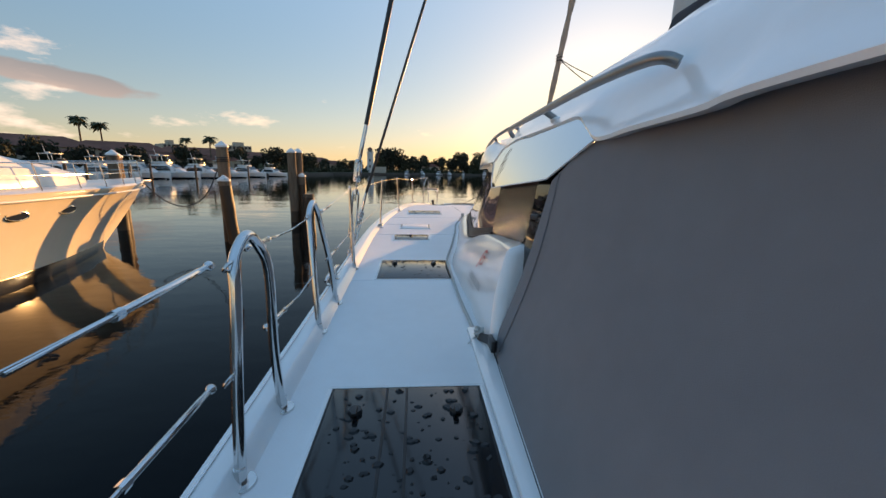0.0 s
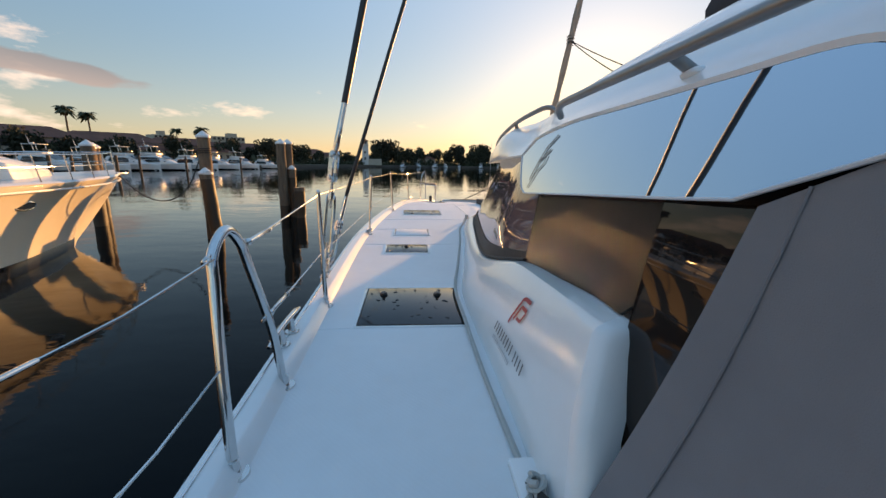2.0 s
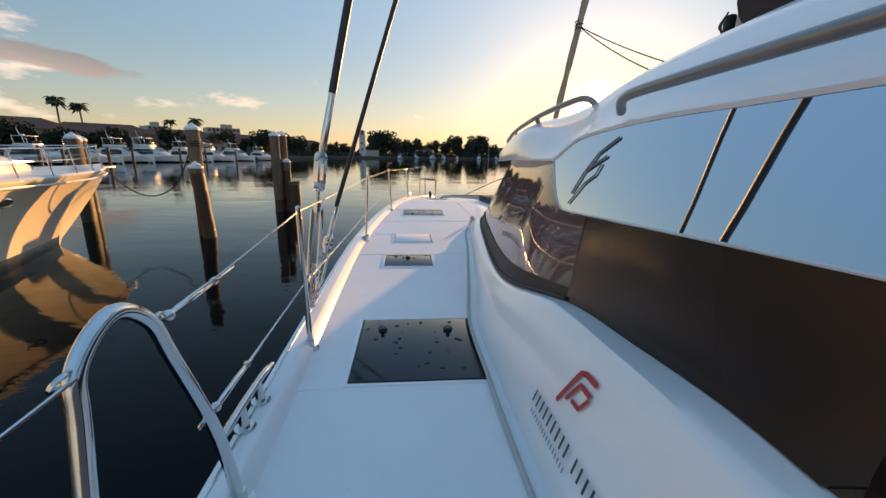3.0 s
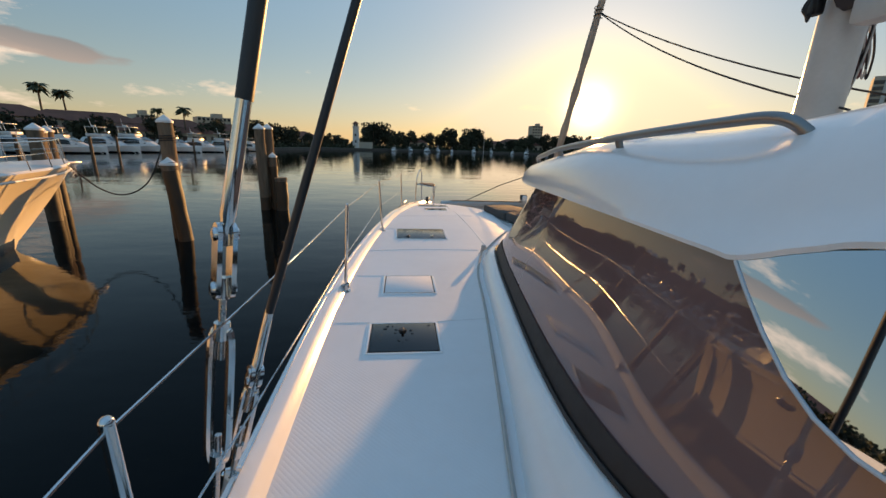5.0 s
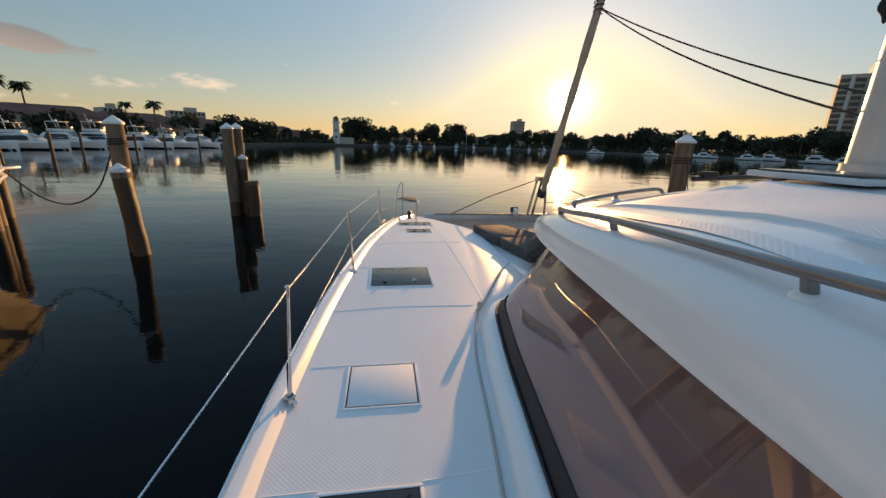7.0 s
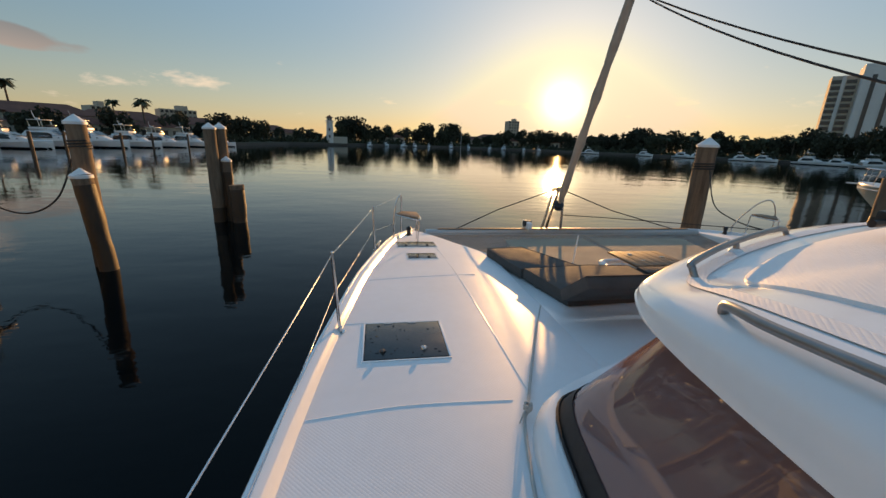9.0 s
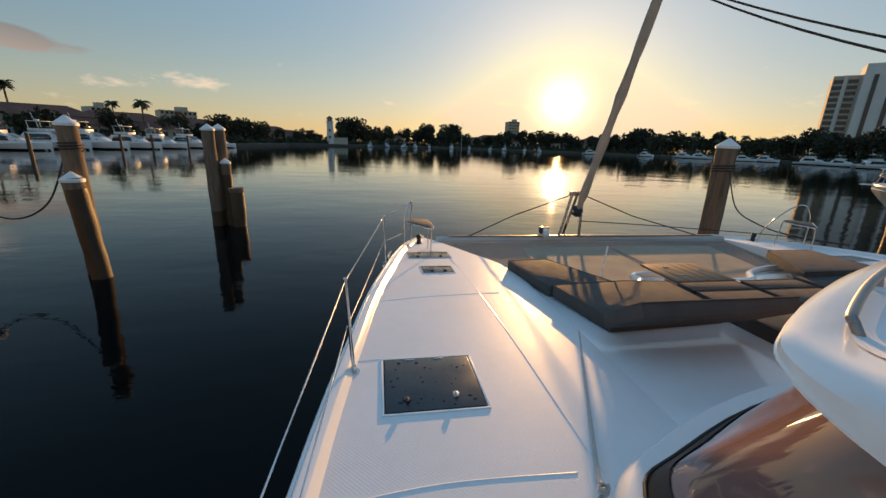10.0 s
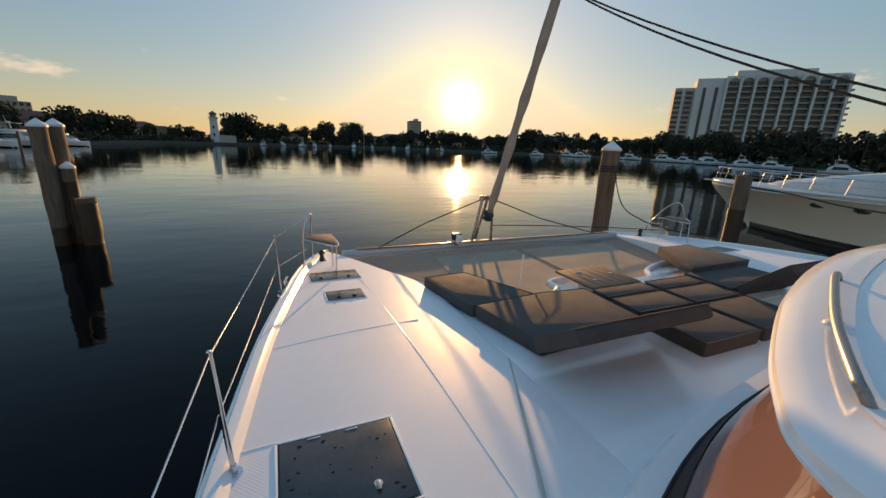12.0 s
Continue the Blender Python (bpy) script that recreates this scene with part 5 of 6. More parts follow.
def motor_yacht(label, mat):
    t = thing("motor_yacht", label, "yacht", (0, 0, 0), "moored motor yachts")
    st_ = [0, 0.25, 0.5, 1, 1.5, 2.0, 2.5, 2.9, 3.4, 4, 4.6, 5.2, 6, 7, 8, 9, 10.5, 12, 14, 17, 20]
    up, boot, deck = [], [], []
    for s in st_:
        hw, zd = lerp_table(HALF, s)
        wl = lerp_table(WLIN, s)[0]
        zk = WATER - 0.25 if s >= 2.9 else zd - 0.25 - (zd - 0.25 - (WATER - 0.1)) * (s / 2.9) ** 0.9
        if s < 2.8:
            wl = 0.02
        row = []
        for k in range(9):
            f = k / 8
            z = zk + (zd - zk) * f
            w = wl + (hw - wl) * (f ** 1.7 if s > 1 else f)
            row.append((w, -s, z))
        up.append(row)
        deck.append([(hw, -s, zd), (hw * 0.96, -s, zd + 0.06), (hw * 0.90, -s, zd + 0.06), (hw * 0.5, -s, zd + 0.12), (0, -s, zd + 0.15)])
    for sgn, nm in ((1, "hull_side"), (-1, "hull_side")):
        part(nm, loft([[(x * sgn, y, z) for x, y, z in r] for r in up]), mat, t)
        part("deck_half", loft([[(x * sgn, y, z) for x, y, z in r] for r in deck]), YACHT_WHITE, t)
        rows_ = []
        for s in [2.75, 3.4, 4, 5, 6, 7, 8, 9, 10.5, 12, 14, 17, 20]:
            wl = lerp_table(WLIN, s)[0]
            hw = lerp_table(HALF, s)[0]
            w1 = wl + (hw - wl) * 0.06
            rows_.append([((wl + 0.03) * sgn, -s, WATER - 0.1), ((w1 + 0.03) * sgn, -s, WATER + 0.36), ((w1 + 0.015) * sgn, -s, WATER + 0.40)])
        part("boot_stripe", loft(rows_), BOOT, t, "black boot stripe at the waterline")
        part("rub_rail", tube([(lerp_table(HALF, s)[0] * sgn * 1.003, -s, lerp_table(HALF, s)[1] - 0.18) for s in (0.1, 0.5, 1.5, 3, 5, 8, 12, 20)], 0.035, 8), YACHT_WHITE, t)
        for s in (6.4, 8.1, 9.9):
            hw, zd = lerp_table(HALF, s)
            wl = lerp_table(WLIN, s)[0]
            f = 0.80
            z = WATER - 0.25 + (zd - WATER + 0.25) * f
            x = wl + (hw - wl) * f ** 1.7
            ring = [(sgn * (x + 0.012 + 0.05 * math.sin(a) * 0.12), -s + 0.30 * math.cos(a), z + 0.11 * math.sin(a)) for a in [2 * math.pi * k / 18 for k in range(19)]]
            rim_ = part("porthole_rim", tube(ring, 0.022, 6), STEEL, t)
            g = bmesh.new()
            g.faces.new([g.verts.new((p[0] + sgn * 0.004, p[1], p[2])) for p in ring[:-1]])
            part("porthole_glass", g, YACHT_GLASS, rim_)
        rl, rm = [], []
        for s in (0.25, 1.2, 2.4, 3.6, 4.8, 6.0, 7.4, 8.8, 10.2, 11.6):
            hw, zd = lerp_table(HALF, s)
            a = Vector((sgn * (hw - 0.06), -s, zd + 0.05))
            h = 0.80 - 0.012 * s
            b = a + Vector((-sgn * 0.03, -0.12, h))
            part("rail_post", tube([a, b], 0.016, 6), STEEL, t)
            rl.append(b)
            rm.append(a.lerp(b, 0.55))
        part("hand_rail", tube([Vector((0, -0.1, rl[0].z + 0.02))] + rl, 0.018, 8), STEEL, t)
        part("mid_rail", tube([Vector((0, -0.12, rm[0].z))] + rm, 0.010, 6), STEEL, t)
    rows_ = []
    for s, w_, h in ((3.2, 0.3, 0.06), (4.0, 0.85, 0.32), (5.5, 1.35, 0.62), (7.5, 1.75, 0.95), (8.6, 1.9, 1.15), (9.6, 1.9, 1.9), (10.6, 1.85, 2.3), (14, 1.85, 2.4), (17, 1.8, 2.3)):
        zd = lerp_table(HALF, s)[1]
        rows_.append([(w_ * a, -s, zd + 0.1 + h * b) for a, b in ((-1.05, 0), (-1, 0.6), (-0.82, 0.93), (-0.4, 1.0), (0, 1.02), (0.4, 1.0), (0.82, 0.93), (1, 0.6), (1.05, 0))])
    part("trunk_cabin", loft(rows_), YACHT_WHITE, t)
    part("cabin_windscreen", loft([[(-1.75, -8.75, 0.95), (0, -8.6, 1.0), (1.75, -8.75, 0.95)], [(-1.6, -9.75, 1.62), (0, -9.6, 1.68), (1.6, -9.75, 1.62)]]), YACHT_GLASS, t)
    part("anchor_platform", boxm((0, 0.15, 0.10), (0.30, 0.7, 0.07), 0.03), YACHT_WHITE, t)
    return t


yl = motor_yacht("cream motor yacht moored bow out, black boot stripe", CREAM_HULL)
yr = copy_thing(yl, Matrix.Translation((26.0, 22.9, 0.0)))
yl.matrix_basis = Matrix.Translation((-12.2, 19.1, 0.0))
yr["label"] = "white motor yacht moored across the basin, chrome rails"


# ---------- shores ----------
def polar(az_, d, z=0.0):
    a = radians(az_)
    return Vector((d * math.sin(a), 6.3 + d * math.cos(a), z))


SHORE = [(-95, 70), (-70, 85), (-48, 100), (-30, 112), (-19, 135), (-12, 178), (-6, 190), (0, 205), (10, 225), (20, 235), (30, 235), (40, 240), (50, 235), (62, 200), (75, 150), (95, 110)]
bank = thing("shore_bank", "low green bank with a seawall", "shore", kind="structure")
rows = []
for a, d in [(s[0], s[1]) for s in SHORE]:
    rows.append([polar(a, d, WATER - 0.5), polar(a, d, WATER + 0.95), polar(a, d + 0.5, WATER + 1.0), polar(a, d + 30, WATER + 1.3), polar(a, 2400, WATER + 2)])
part("bank_ground", loft([[r[k] for k in (2, 3, 4)] for r in rows]), GRASS, bank)
part("seawall", loft([[r[k] for k in (0, 1, 2)] for r in rows]), SEAWALL, bank)


def crown(seed, rx, rz, n, leaf):
    """A crown of many small leaf clumps with an uneven outline."""
    r = random.Random(seed)
    bm_ = bmesh.new()
    lobes = [Vector((r.uniform(-0.55, 0.55) * rx, r.uniform(-0.55, 0.55) * rx, r.uniform(-0.35, 0.5) * rz)) for _ in range(7)]
    for _ in range(n):
        c = r.choice(lobes)
        d = Vector((r.gauss(0, 1), r.gauss(0, 1), r.gauss(0, 0.8))).normalized() * r.uniform(0.55, 1.05)
        p = c + Vector((d.x * rx * 0.48, d.y * rx * 0.48, d.z * rz * 0.45))
        q = Euler((r.uniform(0, 3), r.uniform(0, 3), r.uniform(0, 3))).to_matrix()
        s = leaf * r.uniform(0.6, 1.3)
        vs = [bm_.verts.new(p + q @ Vector((x * s, y * s, z * s))) for x, y, z in ((-1, -0.5, 0), (0, -0.9, 0.2), (1, -0.2, 0), (0.6, 0.8, -0.15), (-0.6, 0.7, 0.1))]
        bm_.faces.new(vs)
    return bm_


def broad_tree(seed, h, rx):
    t = thing("broadleaf_tree", "dark broadleaf tree on the shore", "tree", (0, 0, 0), "shore trees")
    part("trunk", tube([(0, 0, 0), (0.1, 0, h * 0.3), (0.0, 0.1, h * 0.55)], [0.32, 0.25, 0.16], 8), TRUNK, t)
    for k in range(4):
        a = k * 1.6 + seed
        part("limb", tube([(0, 0, h * 0.35), (rx * 0.3 * math.cos(a), rx * 0.3 * math.sin(a), h * 0.55), (rx * 0.55 * math.cos(a), rx * 0.55 * math.sin(a), h * 0.72)], [0.16, 0.1, 0.05], 6), TRUNK, t)
    c = part("crown", crown(seed, rx, h * 0.75, 1100, 0.42), LEAF, t, shade=False)
    c.data.transform(Matrix.Translation((0, 0, h * 0.60)))
    return t


def palm(seed, h):
    r = random.Random(seed)
    t = thing("palm_tree", "tall palm with a ragged crown", "palm tree", (0, 0, 0), "palm trees")
    part("trunk", tube([(0, 0, 0), (0.15, 0.1, h * 0.5), (0.25, 0.0, h)], [0.26, 0.2, 0.17], 8), TRUNK, t)
    bm_ = bmesh.new()
    top = Vector((0.25, 0, h))
    for k in range(44):
        a, up = r.uniform(0, 6.283), r.uniform(-0.5, 0.95)
        L_ = r.uniform(1.7, 2.5)
        d = Vector((math.cos(a), math.sin(a), 0))
        sp = [top + d * (L_ * f) + Vector((0, 0, up * L_ * f - 1.0 * L_ * f * f * (0.9 if up > 0 else 0.5))) for f in (0, 0.25, 0.5, 0.75, 1)]
        sd = d.cross(Vector((0, 0, 1)))
        for i in range(4):
            w0, w1 = (0.10, 0.36, 0.42, 0.30, 0.04)[i], (0.10, 0.36, 0.42, 0.30, 0.04)[i + 1]
            for s in (-1, 1):
                vs = [sp[i], sp[i + 1], sp[i + 1] + sd * s * w1 - Vector((0, 0, w1 * 0.7)), sp[i] + sd * s * w0 - Vector((0, 0, w0 * 0.7))]
                bm_.faces.new([bm_.verts.new(v) for v in vs])
    part("fronds", bm_, LEAF_PALM, t, shade=False)
    return t


TREES = [broad_tree(1, 8.0, 4.2), broad_tree(2, 9.0, 5.0), broad_tree(3, 6.5, 4.6)]
PALMS = [palm(4, 9.5), palm(5, 12.0)]
GZ = WATER + 1.15


def put(lib, az_, d, s=1.0, turn=None, z=None):
    used = lib.setdefault("n", 0)
    src = lib["src"]
    lib["n"] += 1
    p = polar(az_, d, GZ if z is None else z)
    m = Matrix.Translation(p) @ Matrix.Rotation(az_ if turn is None else turn, 4, "Z")
    if used == 0:
        src.matrix_basis = m @ Matrix.Diagonal((s, s, s, 1))
        return src
    o = copy_thing(src, m)
    o.scale = (s, s, s)
    return o


LIB = [{"src": t} for t in TREES]
PL = [{"src": t} for t in PALMS]
rt = random.Random(21)


def shore_d(a):
    return lerp_table(SHORE, a)[0]


# tree line, thick between the tower and the sun, thinner elsewhere
for a, s in ((-5.2, 1.0), (-4.2, 1.25), (-3.2, 1.3), (-2.2, 1.1), (-1.0, 0.95), (0.2, 0.9), (1.4, 1.0), (2.6, 0.85), (4.0, 0.9), (5.4, 0.85), (6.6, 1.2), (7.4, 1.1), (9.0, 0.85), (10.0, 1.25), (11.0, 1.3), (12.4, 0.8), (14, 0.75),
             (-8.2, 0.75), (-9.4, 0.9), (-10.6, 0.8), (-13, 0.95), (-15, 1.0), (-17, 1.05), (-18.6, 1.1), (-20.0, 1.05)):
    put(LIB[rt.randrange(3)], a, shore_d(a) + rt.uniform(8, 16), s * (1.0 if a > -7 else 0.78), rt.uniform(0, 6))
a = 15.5
while a < 92:
    put(LIB[rt.randrange(3)], a, shore_d(a) + rt.uniform(8, 22), rt.uniform(0.85, 1.15) * (1.25 if a > 34 else 1.0), rt.uniform(0, 6))
    a += rt.uniform(0.9, 1.7)
a = -21.5
while a > -92:
    put(LIB[rt.randrange(3)], a, shore_d(a) + rt.uniform(14, 24), rt.uniform(0.55, 0.85), rt.uniform(0, 6))
    a -= rt.uniform(1.6, 3.0)
# a continuous belt of shrubs behind the seawall
rs = random.Random(33)
belt = bmesh.new()
for i in range(9000):
    a = rs.uniform(-24, 88)
    swell = 1.3 + 0.5 * math.sin(a * 0.9) + 0.45 * math.sin(a * 2.3 + 1) + 0.35 * math.sin(a * 5.1)
    p = polar(a, shore_d(a) + rs.uniform(3, 9), GZ + abs(rs.gauss(0, 0.62)) * max(0.7, swell) * (1.35 if a > 30 else 1.0))
    q = Euler((rs.uniform(0, 3), rs.uniform(0, 3), rs.uniform(0, 3))).to_matrix()
    k = rs.uniform(0.35, 0.8)
    belt.faces.new([belt.verts.new(p + q @ Vector((x * k, y * k, z * k))) for x, y, z in ((-1, -0.5, 0), (0, -0.9, 0.2), (1, -0.2, 0), (0.6, 0.8, -0.15), (-0.6, 0.7, 0.1))])
shrubs = part("shore_shrubs", belt, LEAF, None, shade=False)
tagged(shrubs, "dark shrubs and hedges massed along the seawall", "shrubs", kind="stuff")
for a, d, el_ in ((-39.5, 165, 4.7), (-37.7, 165, 4.2), (-30.0, 140, 3.0), (-27.4, 140, 3.35), (-9.0, 205, 0.9), (-9.8, 205, 0.8), (-20.5, 160, 0.9), (7.0, 245, 1.15), (8.4, 250, 1.1), (13.0, 255, 1.0), (17.5, 250, 0.9), (22.8, 255, 0.9), (26.5, 255, 1.1), (27.4, 255, 1.0),
                  (36.5, 250, 1.35), (38.0, 250, 1.6), (38.8, 250, 1.4), (41.5, 245, 1.6), (44, 245, 1.4), (46.5, 245, 1.9), (48.5, 245, 1.6), (51, 240, 1.7), (57, 230, 2.2), (59, 225, 2.3), (61.5, 220, 2.2), (70, 180, 2.6), (73, 175, 2.4)):
    lib = PL[rt.randrange(2)]
    h0 = 9.5 if lib is PL[0] else 12.0
    topz = 1.55 + d * math.tan(radians(el_))
    put(lib, a, d, (topz - GZ) / (h0 + 0.6), rt.uniform(0, 6))


# ---------- buildings ----------
def win(parent, c, s, mesh_cache={}):
    key = tuple(round(v, 3) for v in s)
    if key not in mesh_cache:
        b = boxm((0, 0, 0), s)
        me = bpy.data.meshes.new("window")
        b.to_mesh(me)
        b.free()
        me.materials.append(FAR_GLASS)
        mesh_cache[key] = me
    o = new("window", mesh_cache[key])
    o.location = c
    o.parent = parent
    return o


def villa(w_, d_, h, label, storeys=2, bays=6):
    t = thing("waterfront_villa", label, "house", (0, 0, 0), "waterfront villas")
    part("wall", boxm((0, 0, h / 2), (w_, d_, h)), STUCCO, t)
    rh_ = min(w_, d_) * 0.26
    ov = 0.7
    bm_ = bmesh.new()
    lo = [bm_.verts.new(p) for p in ((-w_ / 2 - ov, -d_ / 2 - ov, h), (w_ / 2 + ov, -d_ / 2 - ov, h), (w_ / 2 + ov, d_ / 2 + ov, h), (-w_ / 2 - ov, d_ / 2 + ov, h))]
    r0, r1 = bm_.verts.new((-w_ / 2 + d_ / 2, 0, h + rh_)), bm_.verts.new((w_ / 2 - d_ / 2, 0, h + rh_))
    for f in ((lo[0], lo[1], r1, r0), (lo[1], lo[2], r1), (lo[2], lo[3], r0, r1), (lo[3], lo[0], r0), lo[::-1]):
        bm_.faces.new(f)
    part("roof", bm_, TILE_ROOF, t, "terracotta tiled hip roof", shade=False)
    for i in range(storeys):
        for k in range(bays):
            win(t, (-w_ / 2 + w_ * (k + 0.5) / bays, -d_ / 2 - 0.03, h * (i + 0.5) / storeys), (w_ / bays * 0.5, 0.12, h / storeys * 0.55))
    return t


v1 = villa(26, 11, 6.0, "long stucco house with terracotta roof", 2, 8)
v2 = villa(15, 9, 4.6, "small stucco house with terracotta roof", 1, 5)


def place(src, az_, d, first, turn=0.0, s=1.0):
    p = polar(az_, d, GZ - 0.2)
    m = Matrix.Translation(p) @ Matrix.Rotation(-radians(az_) + turn, 4, "Z")
    if first:
        src.matrix_basis = m @ Matrix.Diagonal((s, s, s, 1))
        return src
    o = copy_thing(src, m)
    o.scale = (s, s, s)
    return o


place(v1, -44, 148, True, 0.1, 1.05)
for a, d, s in ((-36.5, 150, 0.98), (-29.5, 152, 0.9), (-52, 135, 1.0), (-61, 125, 0.9), (-23.5, 165, 0.85), (-72, 115, 1.0), (16.5, 258, 0.9), (31, 262, 1.0), (84, 160, 1.0)):
    place(v1, a, d, False, rt.uniform(-0.2, 0.2), s)
place(v2, -14.2, 198, True, 0.1, 1.0)
for a, d, s in ((-12.2, 196, 0.8), (-33, 138, 0.8), (-41, 135, 0.8), (-26.5, 142, 0.8), (2.0, 222, 0.8), (9.4, 250, 0.9), (13.2, 252, 0.9), (19.8, 255, 0.9), (24.5, 258, 0.9), (28.0, 256, 1.0), (34, 260, 1.0)):
    place(v2, a, d, False, rt.uniform(-0.3, 0.3), s)

tw = thing("harbour_tower", "slender pale lighthouse tower at the water's edge", "tower", polar(-6.6, 193, WATER + 1))
P = polar(-6.6, 193, WATER + 0.9)
part("shaft", add_cyl(bmesh.new(), P, P + Vector((0, 0, 9.6)), 1.75, 1.4, 8), STUCCO_WHITE, tw, shade=False)
part("gallery", add_cyl(bmesh.new(), P + Vector((0, 0, 9.6)), P + Vector((0, 0, 10.0)), 1.95, 1.95, 8), STUCCO_WHITE, tw, shade=False)
part("lantern", add_cyl(bmesh.new(), P + Vector((0, 0, 10.0)), P + Vector((0, 0, 11.3)), 0.95, 0.95, 8), FAR_GLASS, tw, shade=False)
for k in range(8):
    a = k * math.pi / 4
    q = P + Vector((1.15 * math.cos(a), 1.15 * math.sin(a), 10.0))
    part("lantern_post", tube([q, q + Vector((0, 0, 1.3))], 0.12, 6), STUCCO_WHITE, tw)
part("roof", add_cyl(bmesh.new(), P + Vector((0, 0, 11.3)), P + Vector((0, 0, 12.5)), 1.75, 0.1, 8), TILE_ROOF, tw, shade=False)
for z in (3.0, 6.0):
    win(tw, (0, -1.52, z), (0.7, 0.3, 1.2))
part("annex", boxm(tuple(P + Vector((4.5, 2, 1.5))), (6, 5, 3)), STUCCO, tw)


def block(az_, d, w_, h, label, floors, bays, turn=0.0):
    t = thing("apartment_block", label, "building", (0, 0, 0), "distant apartment blocks")
    part("wall", boxm((0, 0, h / 2), (w_, 14, h)), STUCCO, t)
    part("plant_room", boxm((w_ * 0.15, 0, h + 1.2), (w_ * 0.3, 7, 2.4)), STUCCO, t)
    for i in range(floors):
        for k in range(bays):
            win(t, (-w_ / 2 + w_ * (k + 0.5) / bays, -7.02, h * (i + 0.55) / floors), (w_ / bays * 0.6, 0.2, h / floors * 0.5))
    t.matrix_basis = Matrix.Translation(polar(az_, d, GZ)) @ Matrix.Rotation(-radians(az_) + turn, 4, "Z")
    return t


block(-31.4, 300, 9, 14.5, "distant pale apartment block behind the palms", 5, 4, 0.3)
block(-24.3, 300, 19, 15.0, "distant low white apartment block", 5, 8, 0.2)
block(18.95, 420, 11, 24.5, "distant slab apartment tower against the sunset", 9, 4, 0.3)

# the tall waterfront hotel
ho = thing("waterfront_hotel", "tall pale hotel with arched balcony bays and fins", "building", (0, 0, 0))
HW, HH, FL = 52.0, 46.0, 14
part("core_wall", boxm((0, 8, HH / 2), (HW, 14, HH)), STUCCO, ho)
part("end_wall", boxm((-HW / 2 - 7, 7.5, HH / 2 - 0.6), (14, 15, HH - 1.0)), STUCCO_WHITE, ho)
for k, x in enumerate((-HW / 2 - 10, -HW / 2 - 4.2)):
    win(ho, (x, -0.1, HH / 2 - 2), (1.6, 0.3, HH - 8))
part("parapet", boxm((-HW * 0.09, 5, HH + 1.0), (HW * 0.66, 10, 3.0)), STUCCO_WHITE, ho)
part("wing_wall", boxm((-HW / 2 - 17, 14, HH / 2 - 2.5), (14, 14, HH - 5)), STUCCO, ho)
part("wing_fin", boxm((-HW / 2 - 19.5, 6.6, HH / 2 - 2.5), (1.4, 1.0, HH - 5)), STUCCO_WHITE, ho)
BAYS = 8
bw = HW / BAYS
for k in range(BAYS + 1):
    part("fin", boxm((-HW / 2 + bw * k, -0.4, HH / 2 - 0.5), (1.1, 3.2, HH - 1.0)), STUCCO_WHITE, ho)
for k in range(BAYS):
    xc_ = -HW / 2 + bw * (k + 0.5)
    hw_ = bw / 2 - 0.65
    for i in range(FL):
        z = 2.0 + i * (HH - 5.0) / FL
        if i:
            part("balcony", boxm((xc_, -0.6, z), (bw - 1.3, 2.4, 0.55)), CONCRETE, ho) if (i, k) == (1, 0) else None
        win(ho, (xc_, 0.9, z + 1.9), (bw - 1.6, 0.3, 1.9))
    arch = bmesh.new()
    top_, bot = HH - 0.4, HH - 4.2
    pts = [(xc_ - hw_ * math.cos(a), bot + 2.9 * math.sin(a)) for a in [math.pi * j / 10 for j in range(11)]]
    for (x0, z0), (x1, z1) in zip(pts, pts[1:]):
        arch.faces.new([arch.verts.new(p) for p in ((x0, -1.4, z0), (x1, -1.4, z1), (x1, -1.4, top_), (x0, -1.4, top_))])
    part("arch", arch, STUCCO_WHITE, ho, shade=False)
bal = [o for o in ho.children if o.name.startswith("balcony")][0]
for k in range(BAYS):
    for i in range(1, FL):
        if (i, k) != (1, 0):
            o = bal.copy()
            scene.collection.objects.link(o)
            o.location = (bw * k, 0, (i - 1) * (HH - 5.0) / FL)
for i in range(FL):
    for x in (-21.9, -16.6):
        win(ho, (-HW / 2 + x, 6.9, 2.0 + i * (HH - 7.0) / FL), (3.6, 0.3, 1.7))
ho.matrix_basis = Matrix.Translation(polar(62.6, 285, GZ)) @ Matrix.Rotation(-radians(62.6) + radians(14), 4, "Z")
for k in range(FL):
    o = part("end_balcony", boxm((HW / 2 + 1.2, 3, 2.5 + k * (HH - 5) / FL), (2.4, 8, 0.9)), CONCRETE)
    o.parent = ho


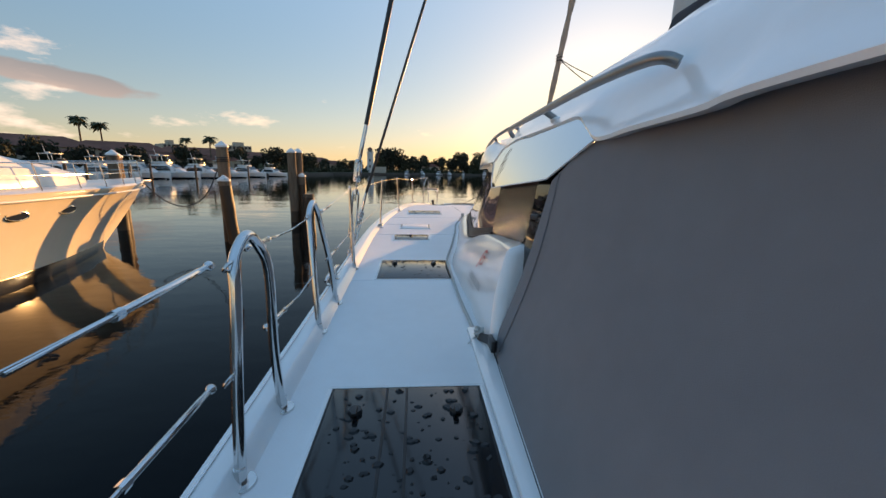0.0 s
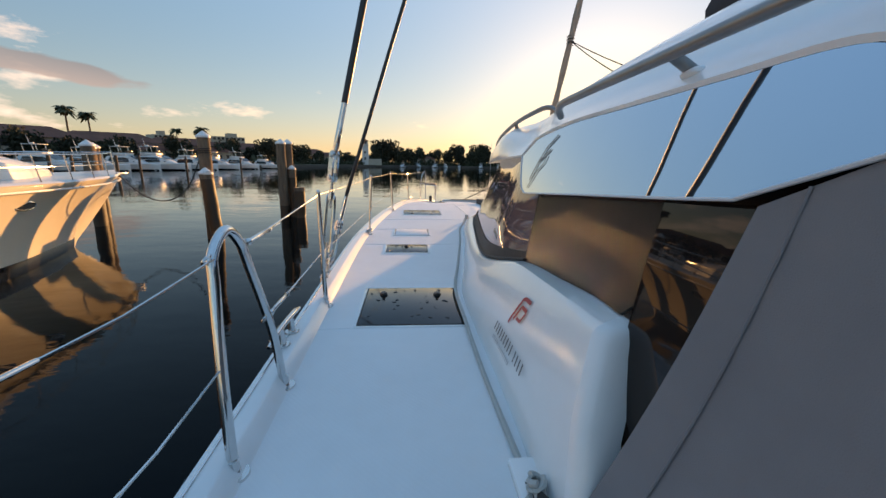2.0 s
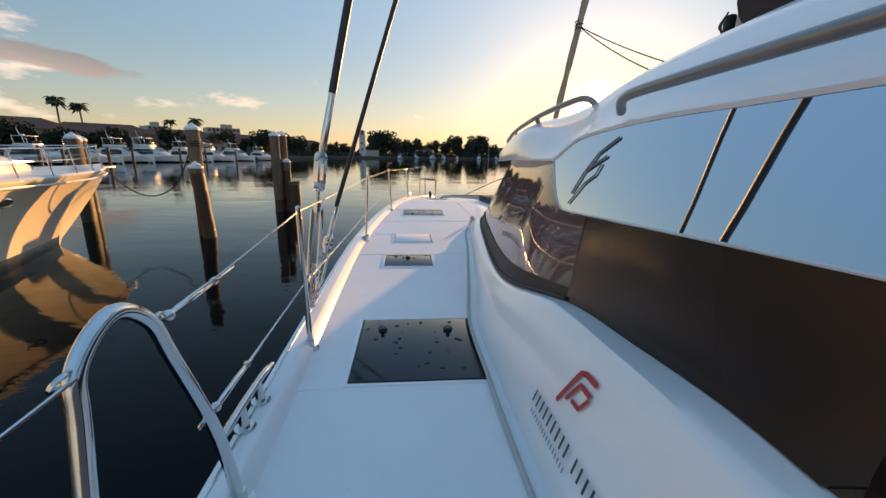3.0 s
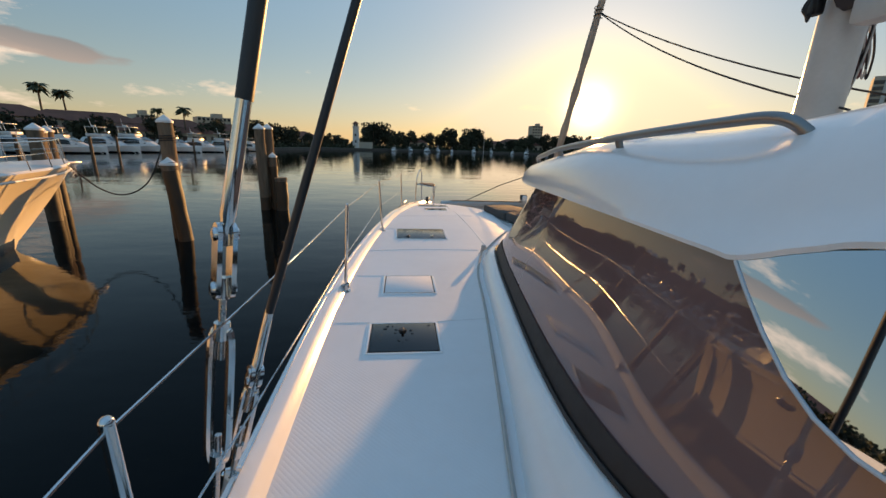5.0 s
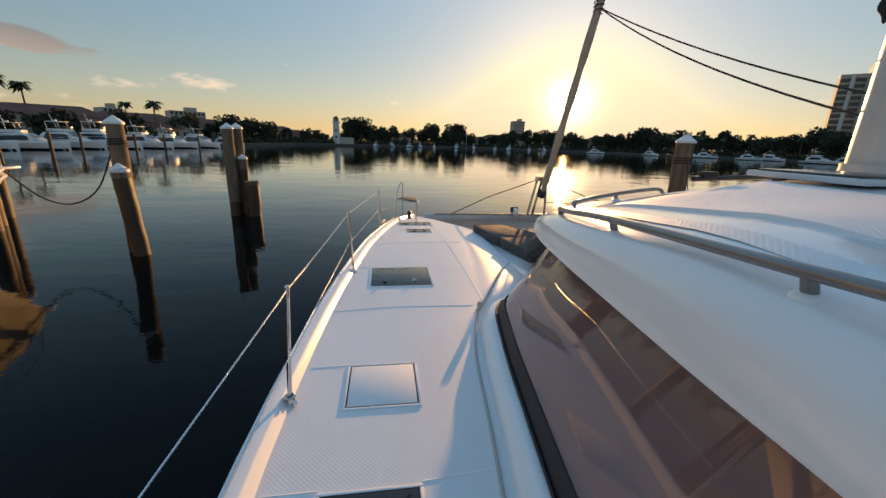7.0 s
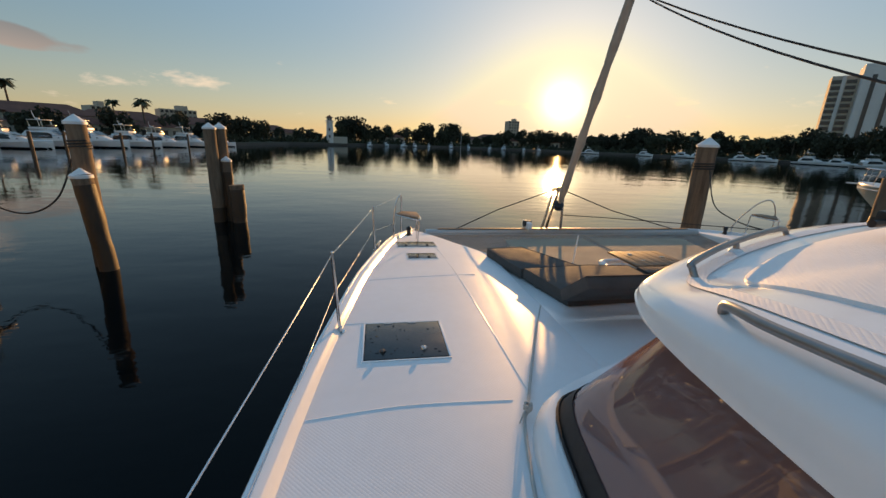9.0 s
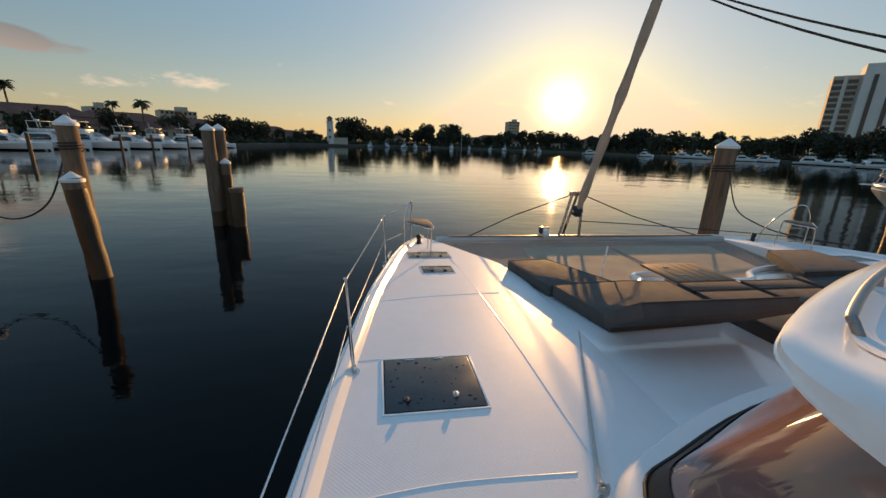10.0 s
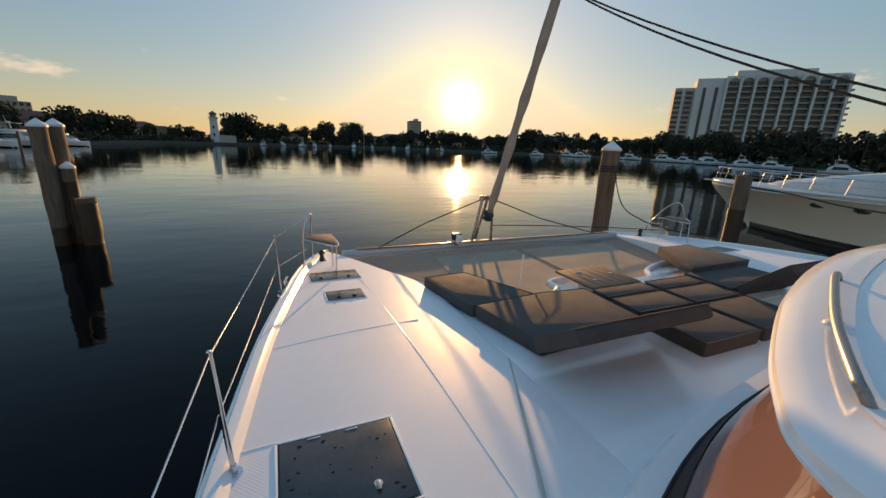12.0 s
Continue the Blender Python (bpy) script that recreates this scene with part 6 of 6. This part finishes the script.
# ---------- moored boats along the shores ----------
def cruiser(label, seed):
    r = random.Random(seed)
    t = thing("moored_cruiser", label, "boat", (0, 0, 0), "boats along the shore")
    L_ = 14.0
    rows_ = []
    for s in (0, 0.6, 1.6, 3.2, 5.5, 9, 12, L_):
        hw = 2.1 * (1 - math.exp(-s / 1.9))
        z1 = 1.65 - 0.05 * s
        rows_.append([(-hw * 0.72, s, -0.2), (-hw * 0.9, s, 0.7), (-hw, s, z1), (-hw * 0.92, s, z1 + 0.05), (0, s, z1 + 0.15), (hw * 0.92, s, z1 + 0.05), (hw, s, z1), (hw * 0.9, s, 0.7), (hw * 0.72, s, -0.2)])
    part("hull", loft(rows_), YACHT_WHITE, t)
    part("boot_stripe", loft([[(x * 1.03, y, -0.1), (x * 1.18, y, 0.32)] for x, y, z in [rw[0] for rw in rows_]]), BOOT, t)
    part("boot_stripe", loft([[(x * 1.03, y, -0.1), (x * 1.18, y, 0.32)] for x, y, z in [rw[-1] for rw in rows_]]), BOOT, t)
    cab = []
    for s, w_, h in ((3.0, 0.7, 0.05), (4.2, 1.3, 0.7), (5.6, 1.65, 1.35), (6.6, 1.7, 1.9), (10.5, 1.7, 1.95), (11.5, 1.6, 1.2)):
        z1 = 1.70 - 0.05 * s
        cab.append([(w_ * a, s, z1 + h * b) for a, b in ((-1.05, 0), (-0.97, 0.7), (-0.8, 1), (0.8, 1), (0.97, 0.7), (1.05, 0))])
    part("cabin", loft(cab), YACHT_WHITE, t)
    for sg in (-1, 1):
        part("cabin_window", loft([[(sg * 1.43, 4.6, 1.85), (sg * 1.38, 4.9, 2.2)], [(sg * 1.80, 6.2, 1.85), (sg * 1.68, 6.5, 2.85)], [(sg * 1.82, 10.4, 1.75), (sg * 1.72, 9.8, 2.85)]]), YACHT_GLASS, t)
    part("windscreen", loft([[(-1.25, 4.5, 2.5), (1.25, 4.5, 2.5)], [(-1.35, 5.9, 3.25), (1.35, 5.9, 3.25)]]), YACHT_GLASS, t)
    part("flybridge", boxm((0, 8.3, 3.55), (2.7, 3.4, 0.6), 0.2), YACHT_WHITE, t)
    part("flybridge_screen", boxm((0, 6.8, 4.1), (2.3, 0.2, 0.4), 0.05), YACHT_GLASS, t)
    part("hardtop", boxm((0, 8.6, 5.2), (2.6, 2.8, 0.12), 0.05), YACHT_WHITE, t)
    for x, y in ((-1.1, 7.5), (1.1, 7.5), (-1.1, 9.8), (1.1, 9.8)):
        part("hardtop_post", tube([(x, y, 3.9), (x, y + 0.2, 5.2)], 0.05, 6), STEEL, t)
    part("mast", tube([(0, 9.4, 5.2), (0, 9.8, 6.9)], [0.08, 0.03], 6), YACHT_WHITE, t)
    part("radar", cyl((0, 9.0, 5.3), (0, 9.0, 5.55), 0.35), YACHT_WHITE, t)
    for sg in (-1, 1):
        part("bow_rail", tube([(0, 0.1, 2.6), (sg * 0.6, 0.6, 2.6), (sg * 1.25, 1.6, 2.55), (sg * 1.75, 3.6, 2.45), (sg * 1.95, 6, 2.3)], 0.03, 6), STEEL, t)

    return t


cr = cruiser("white motor cruiser moored along the shore", 1)
spots = [(-43.5, 92, 0.85, 1.0), (-39.2, 94, 0.92, 0.95), (-35.4, 97, 0.85, 1.05), (-32.4, 101, 0.95, 0.95), (-29.2, 104, 1.0, 0.9), (-26.2, 108, 0.9, 1.0), (-23.6, 113, 0.85, 0.9), (-21.2, 119, 0.9, 0.85), (-48, 90, 0.9, 1.0), (-54, 88, 0.9, 1.0),
         (-18.4, 128, 0.75, 0.8)]
r2 = random.Random(9)
a = -1.5
while a < 24:
    spots.append((a, shore_d(a) - r2.uniform(4, 9), r2.uniform(0.40, 0.62), r2.uniform(-0.4, 0.4)))
    a += r2.uniform(1.6, 3.2)
for a in (31, 37.5, 42.0, 43.8, 48, 50, 54.2, 56.2, 59, 62.5, 65, 71):
    spots.append((a, shore_d(a) - r2.uniform(4, 10), r2.uniform(0.6, 0.9), r2.uniform(0.9, 1.7)))
for i, (a, d, s, tn) in enumerate(spots):
    p = polar(a, d, WATER)
    m = Matrix.Translation(p) @ Matrix.Rotation(-radians(a) + tn * (1 if i % 2 else 1.2), 4, "Z")
    if i == 0:
        cr.matrix_basis = m @ Matrix.Diagonal((s, s, s, 1))
    else:
        o = copy_thing(cr, m)
        o.scale = (s, s, s)
dk = thing("far_dock_pile", "distant dark dock pile by the moored boats", "piling", (0, 0, 0), "distant dock piles")
part("shaft", cyl((0, 0, -0.5), (0, 0, 3.2), 0.22, 0.2, 8), PILE_WET, dk)
first = True
for a in (-47, -42.6, -40.8, -37.0, -34.6, -30.2, -27.0, -23.5):
    p = polar(a + r2.uniform(-0.5, 0.5), shore_d(a) - r2.uniform(14, 34), WATER)
    if first:
        dk.matrix_basis = Matrix.Translation(p)
        first = False
    else:
        copy_thing(dk, Matrix.Translation(p))
fm = thing("bare_yacht_mast", "thin bare sailing mast over the far shore", "mast", polar(11.9, 222, WATER))
P = polar(11.9, 222, WATER)
part("spar", tube([P, P + Vector((0, 0, 14.0))], [0.12, 0.06], 6), ALU, fm)
